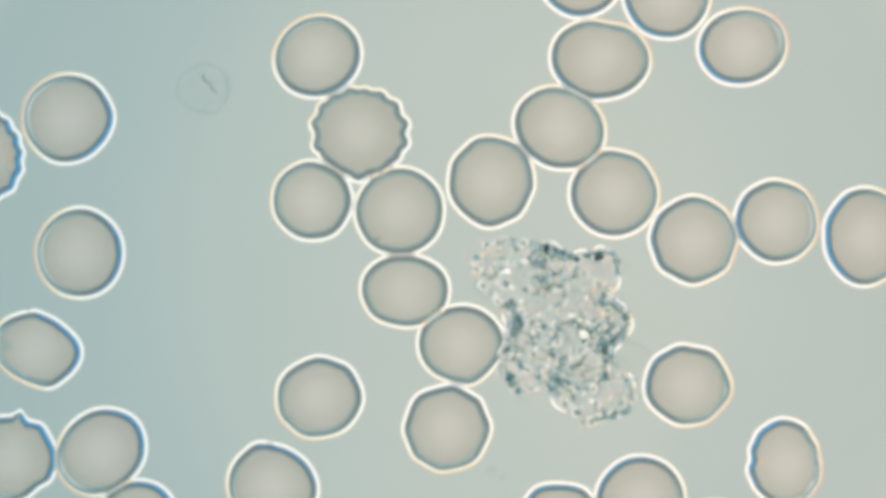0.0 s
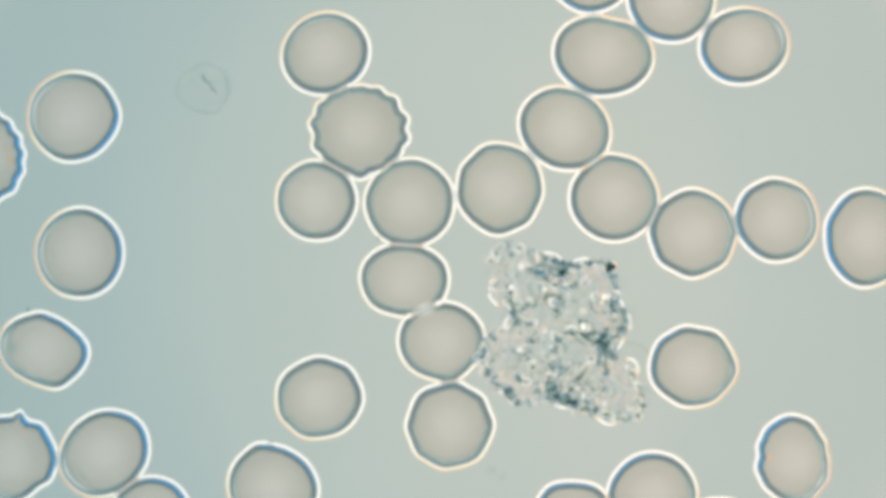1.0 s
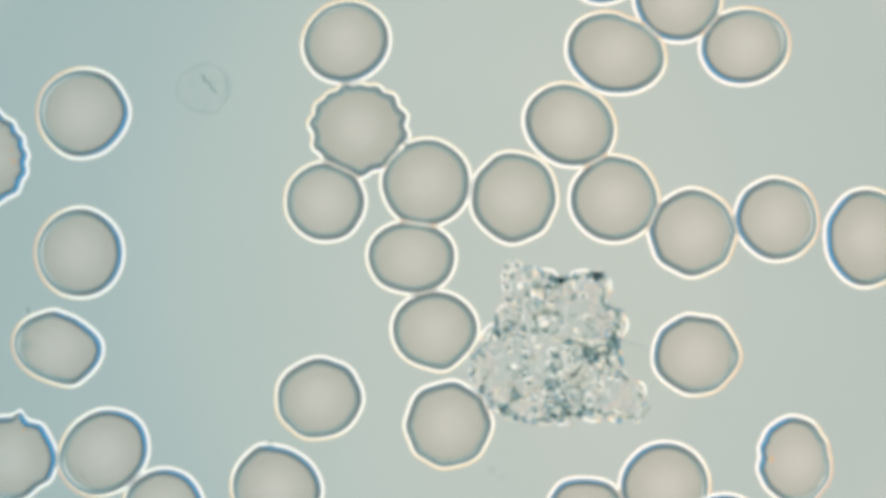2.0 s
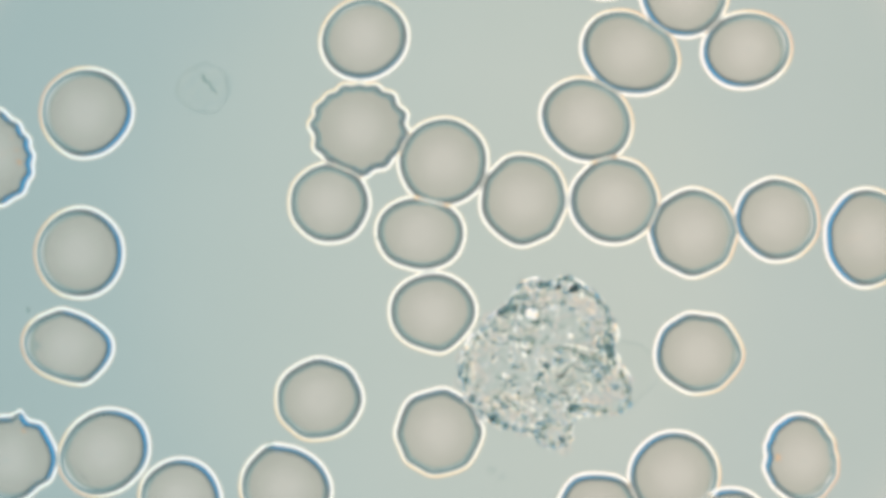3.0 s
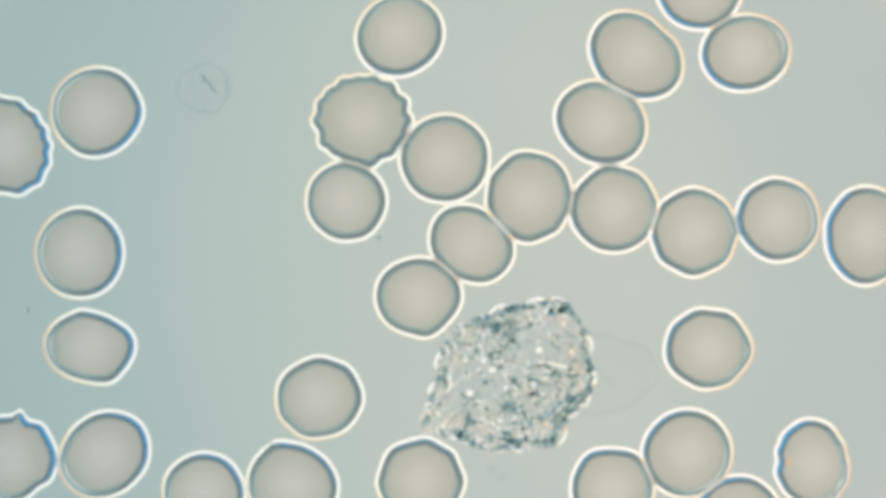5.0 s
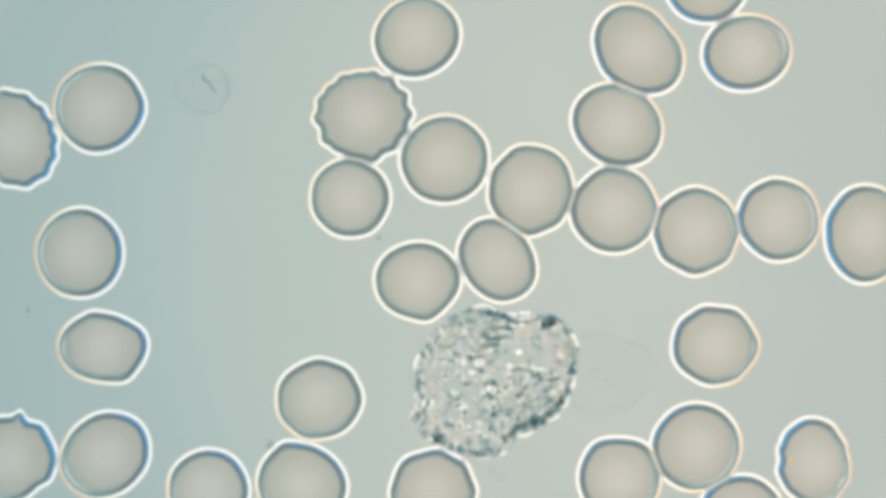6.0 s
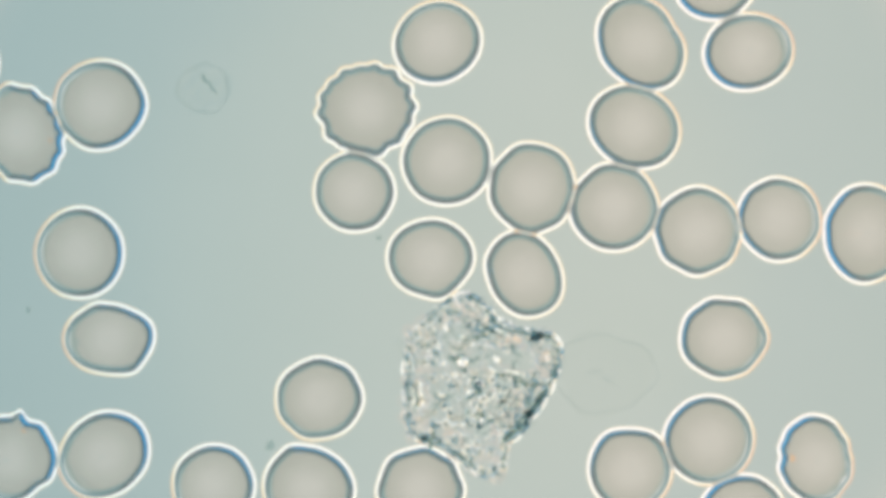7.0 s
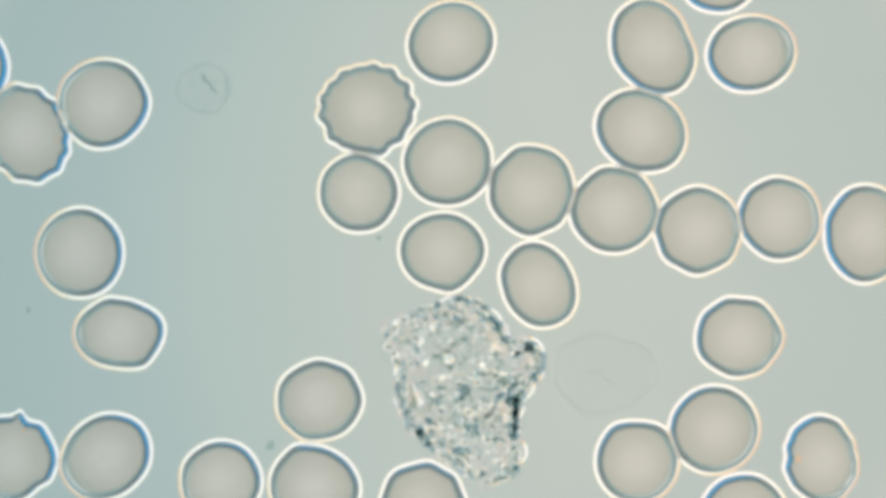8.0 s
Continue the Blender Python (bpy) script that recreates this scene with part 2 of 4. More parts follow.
CELLS = {
    "A": red_cell(OVAL, outline(3.78, 3.42, 25, seed=1)),
    "B": red_cell(SPIKY, outline(3.93, 3.73, 0, [(153, 0.36, 5.6), (175, 0.43, 5.6), (204, 0.40, 5.6), (222, 0.18, 5.6), (275, 0.47, 7.4), (305, 0.29, 6.6), (333, 0.22, 5.6), (354, 0.43, 5.6),
                                               (18, 0.43, 5.6), (45, 0.36, 5.6), (69, 0.32, 5.6), (90, 0.18, 5.6), (111, 0.32, 5.6), (134, 0.25, 5.6)], seed=2), 256, "crenated_blood_cell"),
    "C": red_cell("small round red blood cell with dark teal rim", outline(3.4, 3.36, 0, [(60, -0.12, 14), (-60, 0.06, 20)], seed=3)),
    "D": red_cell(ROUND, outline(3.82, 3.74, 20, seed=4)),
    "E": red_cell(OVAL, outline(3.78, 3.08, -4, [(35, 0.10, 14), (145, 0.10, 14), (-140, 0.08, 14)], seed=5)),
    "F": red_cell(ANGULAR, outline(3.7, 3.3, 0, [(-78, 0.25, 12), (-35, -0.12, 14)], seed=6)),
    "G": red_cell(ANGULAR, outline(3.66, 3.85, 0, [(88, 0.06, 14), (-88, 0.1, 12), (30, 0.1, 18)], [(7, 0.12, 20, 1.1)], seed=7)),
    "H": red_cell(ROUND, outline(3.74, 3.7, -20, [(200, 0.08, 20)], [(6, 0.06, 60, 1.0)], seed=8)),
    "I": red_cell(ANGULAR, outline(3.7, 3.72, 0, [(-88, 0.04, 8), (-118, -0.06, 9)], [(8, 0.09, 0, 1.1)], seed=9)),
    "J": red_cell(ANGULAR, outline(3.42, 3.58, 60, [(-88, 0.12, 12), (60, 0.1, 20)], [(7, 0.07, 90, 1.0)], seed=10)),
    "K": red_cell(OVAL, outline(3.55, 4.2, 0, [], [(7, 0.06, 0, 1.0)], seed=11)),
    "L": red_cell(OVAL, outline(4.02, 3.42, -28, seed=12)),
    "M": red_cell(DENTED, outline(4.3, 3.42, -27, [(52, -0.3, 18), (-130, 0.12, 20)], seed=13)),
    "N": creased(red_cell(OVAL, outline(3.80, 3.2, 12, [(150, 0.1, 20)], seed=14)), (2.85, -70, 35)),
    "O": red_cell(ROUND, outline(3.72, 3.7, 0, seed=15)),
    "P": red_cell(ANGULAR, outline(3.66, 3.36, 0, [(112, 0.1, 10), (62, 0.1, 12), (0, 0.16, 12), (-82, 0.1, 12)], [(7, 0.10, 40, 1.1)], seed=16)),
    "Q": red_cell(ROUND, outline(3.82, 3.72, 20, seed=17)),
    "R": red_cell(ANGULAR, outline(3.52, 3.5, 0, [(124, 0.18, 13), (52, 0.18, 13), (88, -0.04, 12)], seed=18)),
    "S": red_cell(DENTED, outline(2.96, 3.74, 12, [(72, 0.14, 16), (-20, 0.14, 14), (30, 0.06, 10), (176, -0.12, 8), (158, 0.12, 6), (204, 0.26, 16), (240, 0.12, 16)], [(11, 0.07, 0, 1.0)], seed=19)),
    "T": red_cell(ROUND, outline(3.75, 3.62, 0, seed=20)),
    "U": red_cell(ANGULAR, outline(3.68, 3.68, 0, [], [(8, 0.14, 30, 1.2)], seed=21)),
    "V": red_cell(ROUND, outline(3.7, 3.42, 10, [(88, 0.06, 12)], [(7, 0.08, 30, 1.0)], seed=22)),
    "W": red_cell(ANGULAR, outline(3.88, 3.58, -30, [(110, 0.24, 10), (-5, 0.1, 12), (55, -0.06, 16)], seed=23)),
    "X": red_cell(ROUND, outline(3.45, 3.45, 0, seed=24)),
    "Y": creased(red_cell(OVAL, outline(4.05, 3.45, 38, seed=25)), (2.75, 215, 290)),
    "Z": red_cell(SPIKY, outline(3.95, 3.65, 0, [(78, 0.45, 4), (62, -0.12, 6), (47, 0.22, 7), (-48, -0.34, 11), (-28, 0.12, 6)], [(9, 0.06, 60, 1.2)], seed=26), 256, "crenated_blood_cell"),
    "AA": red_cell(ANGULAR, outline(3.84, 2.92, -12, [(100, 0.22, 11), (10, 0.15, 12), (-62, 0.28, 12), (-25, -0.1, 14)], seed=27)),
    "BB": red_cell(ROUND, outline(3.72, 3.82, 0, seed=28)),
    "CC": red_cell(ANGULAR, outline(3.82, 3.75, 0, [(4, 0.15, 13), (45, 0.06, 12), (-42, -0.06, 14), (-105, 0.1, 14), (62, 0.06, 12), (150, 0.06, 12)], seed=29)),
    "DD": red_cell(SPIKY, outline(3.55, 4.3, 24, [], [(14, 0.2, 0, 1.3)], seed=30), 192, "crenated_blood_cell"),
    "EE": red_cell(ROUND, outline(3.6, 3.6, 0, seed=31)),
    "FF": red_cell(ROUND, outline(3.6, 3.6, 0, seed=32)),
    "GG": red_cell(ROUND, outline(3.65, 3.65, 0, seed=33)),
    "HH": red_cell(ROUND, outline(3.6, 3.6, 0, seed=34)),
}


# ---- the white blood cell: rigid pieces that slide over one another ----
def blob(name, radius, height, seed, material, lumps=0.0, lump_size=0.6, squash=1.0, n=28, m=9, point=0.0, plateau=0):
    """A low mound with an uneven outline and a lumpy top; point 0 is a dome, 1 a cone; plateau: a flat top that falls off at the edge."""
    rnd = random.Random(seed)
    ph = [rnd.uniform(0, 6.28) for _ in range(4)]
    off = Vector((rnd.uniform(-50, 50), rnd.uniform(-50, 50), 0))
    verts, faces = [], []
    for i in range(1, m + 1):
        s = i / m
        for j in range(n):
            phi = 2 * math.pi * j / n
            r = radius * s * (1 + 0.12 * math.sin(2 * phi + ph[0]) + 0.10 * math.sin(3 * phi + ph[1]) + 0.06 * math.sin(5 * phi + ph[2]))
            x, y = r * math.cos(phi), r * math.sin(phi) * squash
            z = height * ((1 - point) * (1 - s * s) ** 2 + point * (1 - s))
            if plateau:
                z = height * (1 - s ** plateau)
            if lumps:
                fade = (1 - s * s) ** 1.5
                z += fade * lumps * noise.noise(Vector((x, y, 0)) / lump_size + off)
                z += fade * 0.5 * lumps * noise.noise(Vector((x, y, 3)) / (0.5 * lump_size) + off)
            verts.append((x * UM, y * UM, max(0.0, z) * UM))
    for i in range(m - 1):
        for j in range(n):
            a, b = i * n + j, i * n + (j + 1) % n
            faces.append((a, a + n, b + n, b))
    top = len(verts)
    z = height + (lumps * noise.noise(off) + 0.5 * lumps * noise.noise(Vector((0, 0, 3)) / (0.5 * lump_size) + off) if lumps else 0.0)
    verts.append((0, 0, z * UM))
    faces += [(j, (j + 1) % n, top) for j in range(n)]
    edge = (m - 1) * n
    base = len(verts)
    verts += [(verts[edge + j][0], verts[edge + j][1], 0.0) for j in range(n)]
    faces.append(tuple(base + n - 1 - j for j in range(n)))
    me = mesh_from(name, verts, faces, material)
    me.polygons[len(me.polygons) - 1].use_smooth = False
    return me


def mound(name, bends, seed, material, squash=1.0, n=20):
    """A small round lens: bends are rows of micrometres from its middle, inward, and the degrees by which it turns light there."""
    rnd = random.Random(seed)
    ph = [rnd.uniform(0, 6.28) for _ in range(2)]
    far, near = bends[0][0], bends[-1][0]
    radii = np.linspace(far, max(near, 0.015), 11)
    slopes = slope_for(np.interp(-radii, [-b[0] for b in bends], [b[1] for b in bends]))
    heights = np.concatenate(([0.0], np.cumsum(0.5 * (slopes[1:] + slopes[:-1]) * -np.diff(radii))))
    verts, faces = [], []
    for r, h in zip(radii, heights):
        for j in range(n):
            phi = 2 * math.pi * j / n
            wob = 1 + 0.10 * math.sin(2 * phi + ph[0]) + 0.08 * math.sin(3 * phi + ph[1])
            verts.append((r * wob * math.cos(phi) * UM, r * wob * squash * math.sin(phi) * UM, h * UM))
    m = len(radii)
    for i in range(m - 1):
        faces += [(i * n + j, i * n + (j + 1) % n, (i + 1) * n + (j + 1) % n, (i + 1) * n + j) for j in range(n)]
    top = len(verts)
    verts.append((0, 0, (heights[-1] + 0.001) * UM))
    faces += [((m - 1) * n + j, (m - 1) * n + (j + 1) % n, top) for j in range(n)]
    faces.append(tuple(n - 1 - j for j in range(n)))
    me = mesh_from(name, verts, faces, material)
    me.polygons[len(me.polygons) - 1].use_smooth = False
    return me


def fold(name, length, bends, seed, material, curl=0.0):
    """A crumpled bent strip whose cross-section turns light by the given degrees (micrometres across, degrees; below zero where it falls)."""
    rnd = random.Random(seed)
    ph, curl = rnd.uniform(0, 6.28), curl + rnd.uniform(-0.10, 0.10)
    v = np.linspace(bends[0][0], bends[-1][0], 25)
    d = np.interp(v, *zip(*bends))
    slopes = np.sign(d) * slope_for(np.abs(d))
    z = np.concatenate(([0.0], np.cumsum(0.5 * (slopes[1:] + slopes[:-1]) * np.diff(v))))
    z = np.maximum(z - np.maximum(0, z[-1]) * np.linspace(0, 1, 25) ** 4, 0.0)
    n, m = 20, 25
    verts, faces = [], []
    for i in range(n):
        u = 2 * i / (n - 1) - 1
        taper = math.sqrt(max(0.0, 1 - u ** 6)) * (0.9 + 0.12 * math.sin(4 * u + ph)) + 0.02
        for j in range(m):
            x = u * length / 2
            y = curl * length * (u * u - 0.4) + v[j] * taper + 0.05 * math.sin(5 * u + ph)
            verts.append((x * UM, y * UM, z[j] * taper * UM))
    for i in range(n - 1):
        faces += [(i * m + j, (i + 1) * m + j, (i + 1) * m + j + 1, i * m + j + 1) for j in range(m - 1)]
        base = len(verts)
        verts += [(*verts[q][:2], 0.0) for q in (i * m, i * m + m - 1, (i + 1) * m + m - 1, (i + 1) * m)]
        faces.append((base, base + 1, base + 2, base + 3))
    return mesh_from(name, verts, faces, material)


# the cell's middle, in micrometres, and its reach in twenty-four directions, eastward first and turning left
SHAPES = []


def shape(t, x, y, spans):
    SHAPES.append((t, (x, y), spans))


shape(0, 10.26, -6.65, [6.1, 5.5, 4.5, 7.5, 7.5, 6.0, 6.4, 7.3, 8.5, 9.7, 8.5, 4.6, 3.7, 4.4, 5.5, 6.7, 7.0, 5.5, 6.6, 9.0, 9.5, 9.3, 5.0, 5.2])
shape(1, 10.22, -7.72, [5.2, 6.2, 5.6, 7.1, 7.7, 6.5, 6.5, 7.6, 9.3, 8.8, 4.9, 4.0, 5.9, 7.1, 7.1, 7.0, 7.0, 5.8, 5.7, 6.6, 8.2, 10.1, 8.2, 4.5])
shape(1.5, 10.15, -8.50, [4.5, 5.5, 6.4, 5.9, 8.2, 6.6, 6.3, 7.7, 9.5, 7.0, 4.8, 5.1, 6.3, 7.7, 7.3, 7.2, 6.9, 6.2, 5.6, 5.5, 7.1, 9.4, 9.4, 4.6])
shape(3, 9.02, -9.98, [6.2, 6.0, 6.7, 7.3, 7.3, 7.7, 6.8, 7.2, 5.9, 5.8, 6.1, 6.6, 7.4, 7.4, 7.3, 7.2, 6.7, 6.3, 7.1, 7.5, 4.9, 6.2, 8.2, 7.6])
shape(4, 7.58, -10.68, [7.3, 6.9, 7.3, 7.6, 7.8, 7.1, 6.5, 5.8, 5.6, 6.0, 6.9, 7.2, 7.1, 7.5, 8.4, 6.7, 7.0, 6.1, 6.4, 7.3, 6.9, 5.7, 6.2, 7.3])
shape(4.5, 6.93, -11.11, [7.1, 6.6, 7.2, 7.7, 8.3, 7.0, 6.3, 5.6, 5.7, 6.1, 6.7, 6.6, 6.4, 7.7, 9.0, 7.1, 6.8, 6.4, 6.0, 6.5, 7.5, 6.0, 5.9, 6.8])
shape(6, 4.33, -11.57, [7.0, 7.5, 7.9, 7.9, 6.1, 5.6, 5.8, 6.3, 6.3, 6.3, 6.3, 6.5, 6.5, 6.6, 7.7, 7.5, 7.0, 6.9, 6.6, 5.6, 5.0, 5.5, 6.2, 6.6])
shape(7, 2.88, -11.80, [6.7, 7.6, 7.9, 6.4, 5.5, 5.9, 7.4, 7.7, 7.1, 7.0, 7.0, 6.2, 6.0, 6.2, 6.9, 7.2, 6.2, 6.7, 7.9, 8.3, 5.8, 5.8, 5.7, 6.0])
shape(7.5, 2.65, -11.93, [5.8, 7.2, 7.6, 6.4, 5.5, 5.8, 7.3, 7.9, 7.2, 7.8, 7.4, 5.7, 5.8, 5.9, 6.3, 6.6, 6.1, 6.2, 7.2, 8.5, 8.3, 6.4, 5.6, 5.4])
shape(8, 1.79, -12.00, [5.8, 7.2, 7.1, 5.6, 6.1, 7.2, 7.6, 7.4, 7.5, 8.0, 8.1, 5.7, 5.7, 5.7, 5.7, 6.0, 6.2, 6.7, 7.5, 8.9, 9.1, 6.5, 5.5, 5.0])


def reach(row, phi):
    spans = row[2]
    k = (phi / (2 * math.pi) * 24) % 24
    i, f = int(k), k - int(k)
    p0, p1, p2, p3 = (spans[(i + q) % 24] for q in (-1, 0, 1, 2))
    return p1 + 0.5 * f * (p2 - p0 + f * (2 * p0 - 5 * p1 + 4 * p2 - p3 + f * (3 * (p1 - p2) + p3 - p0)))


def spot(row, rho, phi):
    r = 1.03 * rho * reach(row, phi)
    return r * math.cos(phi), r * math.sin(phi)


white = tagged(new("white_blood_cell"), "crawling colourless white blood cell with ragged granular body", "blood cell")
DRIFT = []  # (piece, share of the reach, direction, height of its base, spin, start angle)
TRACKED = []  # (piece, height of its base, turn, micrometres east and north and, for some, degrees at each of MARKS)
MARKS = [row for row in SHAPES if row[0] != 7.5]


def place(ob, rho, phi, z, spin, angle):
    DRIFT.append((ob, rho, phi, z, spin, angle))


def follow(ob, z, turn, *places):
    TRACKED.append((ob, z, turn, places))


pick = random.Random(7)
GOLD = math.pi * (3 - math.sqrt(5))
NUCLEUS = ((12.3, -10.5), (12.3, -11.7), (12.2, -11.7), (10.8, -11.5), (9.6, -13.4), (8.8, -13.0), (7.05, -13.2), (5.6, -13.8), (4.3, -15.0))
LOBE = ((11.3, -3.5), (11.8, -4.0), (12.0, -5.0), (11.8, -7.0), (11.3, -7.2), (10.8, -8.0), (7.8, -9.0), (6.5, -9.4), (4.3, -8.0))


def in_clear_part(rho, phi, more=0.0):
    """Within the nucleus or the clear lobe, which hold few grains."""
    for k in (3, 6, 7):
        x, y = spot(MARKS[k], rho, phi)
        x, y = x + MARKS[k][1][0], y + MARKS[k][1][1]
        if math.hypot(x - NUCLEUS[k][0], y - NUCLEUS[k][1]) < 1.7 + more or math.hypot(x - LOBE[k][0], y - LOBE[k][1]) < 1.8 + more:
            return True
    return False


def in_waist(rho, phi):
    """Where the body is drawn in at first, so that its pieces would crowd."""
    return rho > 0.5 and math.cos(phi - math.pi) > 0.95


# soft body
LUMPS = 44
grainy = [blob("cytoplasm", 1.45, 0.05, 100 + k, SAP, 0.047, 0.27, pick.uniform(0.8, 1.0), 128, 40) for k in range(10)]
smooth = [blob("cytoplasm", 1.45, 0.05, 120 + k, SAP, 0.035, 0.4, pick.uniform(0.8, 1.0), 80, 26) for k in range(4)]
for k in range(LUMPS):
    rho = math.sqrt((k + 0.5) / LUMPS) * 0.92
    mesh = smooth[k % 4] if in_clear_part(rho, k * GOLD, 0.6) else grainy[k % 10]
    place(part("cytoplasm", mesh, white, "clear lumpy jelly"), rho, k * GOLD, FLOOR + 0.00006 * k, pick.uniform(-6, 6), pick.uniform(0, 360))
follow(part("nucleus", blob("nucleus", 2.1, 0.08, 300, SAP, 0.03, 1.2, 0.8, 48, 18, 0, 8), white, "smooth clear nucleus lobe"), 0.0040, 28, *NUCLEUS)
follow(part("clear_lobe", blob("clear_lobe", 1.9, 0.07, 301, SAP, 0.02, 1.2, 0.8, 48, 18, 0, 8), white, "smooth clear lobe"), 0.0042, 10, *LOBE)

# grains: small dark ones, and some with a bright ring round them
grain_meshes, ring_meshes = [], []
for k in range(24):
    core = pick.uniform(0.14, 0.25)
    grain_meshes.append(mound("granule", [(core + 0.04, 0), (core, 10), (0.0, 9)], 400 + k, STIPPLE if k % 5 else BORDER, pick.uniform(0.6, 1.0)))
    # an added clear ring that shapes the grain's optical halo
    ring_meshes.append(mound("halo", [(core + 0.26, 0), (core + 0.22, 15.2), (core + 0.06, 16.4), (core + 0.02, 2), (0.0, 1)], 430 + k, GRAIN, pick.uniform(0.75, 1.0)))


def granule(k, name="granule"):
    """A dark grain, every other one with a clear bright skirt below it."""
    ob = part(name, grain_meshes[k % 24], white, "tiny dark-rimmed grain")
    if k % 2 == 0:
        part("halo", ring_meshes[k % 24], ob, "bright skirt of a grain").location.z = -0.0012
    return ob


count = 0
while count < 100:
    rho, phi = math.sqrt(pick.random()) * 0.98, pick.uniform(0, 2 * math.pi)
    if (in_clear_part(rho, phi) or in_waist(rho, phi)) and pick.random() < 0.85:
        continue
    place(granule(count), rho, phi, 0.0064 + 0.00001 * count, pick.uniform(-20, 20), pick.uniform(0, 360))
    count += 1
bright_meshes = [mound("bright_grain", [(r + 0.03, 0), (r, 16.0), (0.0, 16.4)], 450 + k, GRAIN, pick.uniform(0.6, 1.0), 16) for k, r in enumerate((0.16, 0.20, 0.24, 0.31, 0.18, 0.22))]
count = 0
while count < 135:
    rho, phi = math.sqrt(pick.random()) * 0.95, pick.uniform(0, 2 * math.pi)
    if in_waist(rho, phi) or in_clear_part(rho, phi) and pick.random() < 0.85:
        continue
    place(part("bright_grain", bright_meshes[count % 6], white, "tiny bright grain"), rho, phi, 0.0058 + 0.00001 * count, 0, pick.uniform(0, 360))
    count += 1
# grains strung along the nucleus
for k in range(20):
    a = 2 * math.pi * (k + pick.uniform(-0.3, 0.3)) / 20
    far = pick.uniform(0.92, 1.12) + 0.12 * math.sin(3 * a)
    x, y = 2.35 * far * math.cos(a), 1.75 * far * math.sin(a)
    dx, dy = x * 0.88 - y * 0.47, x * 0.47 + y * 0.88
    follow(granule(3 * k + 1), 0.0088 + 0.00001 * k, pick.uniform(0, 360), *((px + dx, py + dy) for px, py in NUCLEUS))

# a row of beads between the nucleus and the clear lobe
bead_meshes = [mound("bead", [(q + 0.03, 0), (q, 11), (0.0, 9)], 470 + k, BORDER, pick.uniform(0.75, 1.0)) for k, q in enumerate((0.20, 0.24, 0.17, 0.22))]
for k in range(9):
    ahead, off = 0.49 * (k - 4) + pick.uniform(-0.06, 0.06), 0.3 * math.sin(0.8 * k) + pick.uniform(-0.06, 0.06)
    follow(part("bead", bead_meshes[k % 4], white, "dark bead in a row"), 0.0086 + 0.00002 * k, pick.uniform(0, 360),
           *((0.5 * (nx + lx) + 0.8 + ahead, 0.5 * (ny + ly) - 0.2 * ahead + off) for (nx, ny), (lx, ly) in zip(NUCLEUS, LOBE)))
line = [(-0.34, 0), (-0.29, 14.5), (-0.10, 16), (-0.06, 1), (0.1, -1), (0.35, -5), (0.6, 0)]
follow(part("bead_edge", fold("bead_edge", 3.8, line, 480, GRAIN, -0.04), white, "bright ridge above a row of beads"), 0.0084, 168,
       *((0.5 * (nx + lx) + 0.8, 0.5 * (ny + ly) + 0.35) for (nx, ny), (lx, ly) in zip(NUCLEUS, LOBE)))


# beads along the border, each on a bright skirt
for k in range(54):
    phi = 2 * math.pi * (k + pick.uniform(-0.25, 0.25)) / 54
    bead = part("border_bead", grain_meshes[k % 24], white, "dark bead on the border")
    part("halo", ring_meshes[k % 24], bead, "bright skirt of a bead").location.z = -0.0012
    place(bead, pick.uniform(0.93, 0.97), phi, 0.0080 + 0.00001 * k, 0, pick.uniform(0, 360))


def edge_lobe(radius, seed):
    """A flat lobe that ends steeply on its outer side and fades out on its inner side."""
    rnd = random.Random(seed)
    ph = [rnd.uniform(0, 6.28) for _ in range(2)]
    n, m, height = 72, 26, 0.22
    verts, faces = [], []
    for i in range(m):
        s = i / (m - 1)
        for j in range(n):
            phi = 2 * math.pi * j / n
            out = 0.5 - 0.5 * math.sin(phi)
            wide = 0.26 + (radius - 0.3) * (1 - out) ** 1.5
            r = radius * (1 + 0.05 * math.sin(3 * phi + ph[0]) + 0.04 * math.sin(5 * phi + ph[1]))
            # half of the rings lie in the slope at the edge
            d = 2 * s * wide if s <= 0.5 else wide + (2 * s - 1) * (r - wide - 0.02)
            verts.append(((r - d) * 1.1 * math.cos(phi) * UM, (r - d) * 0.9 * math.sin(phi) * UM, height * min(1.0, d / wide) * UM))
    for i in range(m - 1):
        faces += [(i * n + j, i * n + (j + 1) % n, (i + 1) * n + (j + 1) % n, (i + 1) * n + j) for j in range(n)]
    top = len(verts)
    verts.append((0, 0, height * UM))
    faces += [((m - 1) * n + j, (m - 1) * n + (j + 1) % n, top) for j in range(n)]
    faces.append(tuple(n - 1 - j for j in range(n)))
    me = mesh_from("edge_lobe", verts, faces, SAP)
    me.polygons[len(me.polygons) - 1].use_smooth = False
    return me


lobe_meshes = [edge_lobe(r, 970 + k) for k, r in enumerate((1.5, 1.3, 1.6, 1.15, 1.4))]
for k in range(26):
    phi = 2 * math.pi * (k + pick.uniform(-0.2, 0.2)) / 26
    if math.cos(phi - 0.4) < 0.1 and k % 2:
        continue
    place(part("edge_lobe", lobe_meshes[k % 5], white, "clear lobe with a bright outer edge"), pick.uniform(0.81, 0.86), phi, 0.0018 + 0.00002 * k, 0, None)

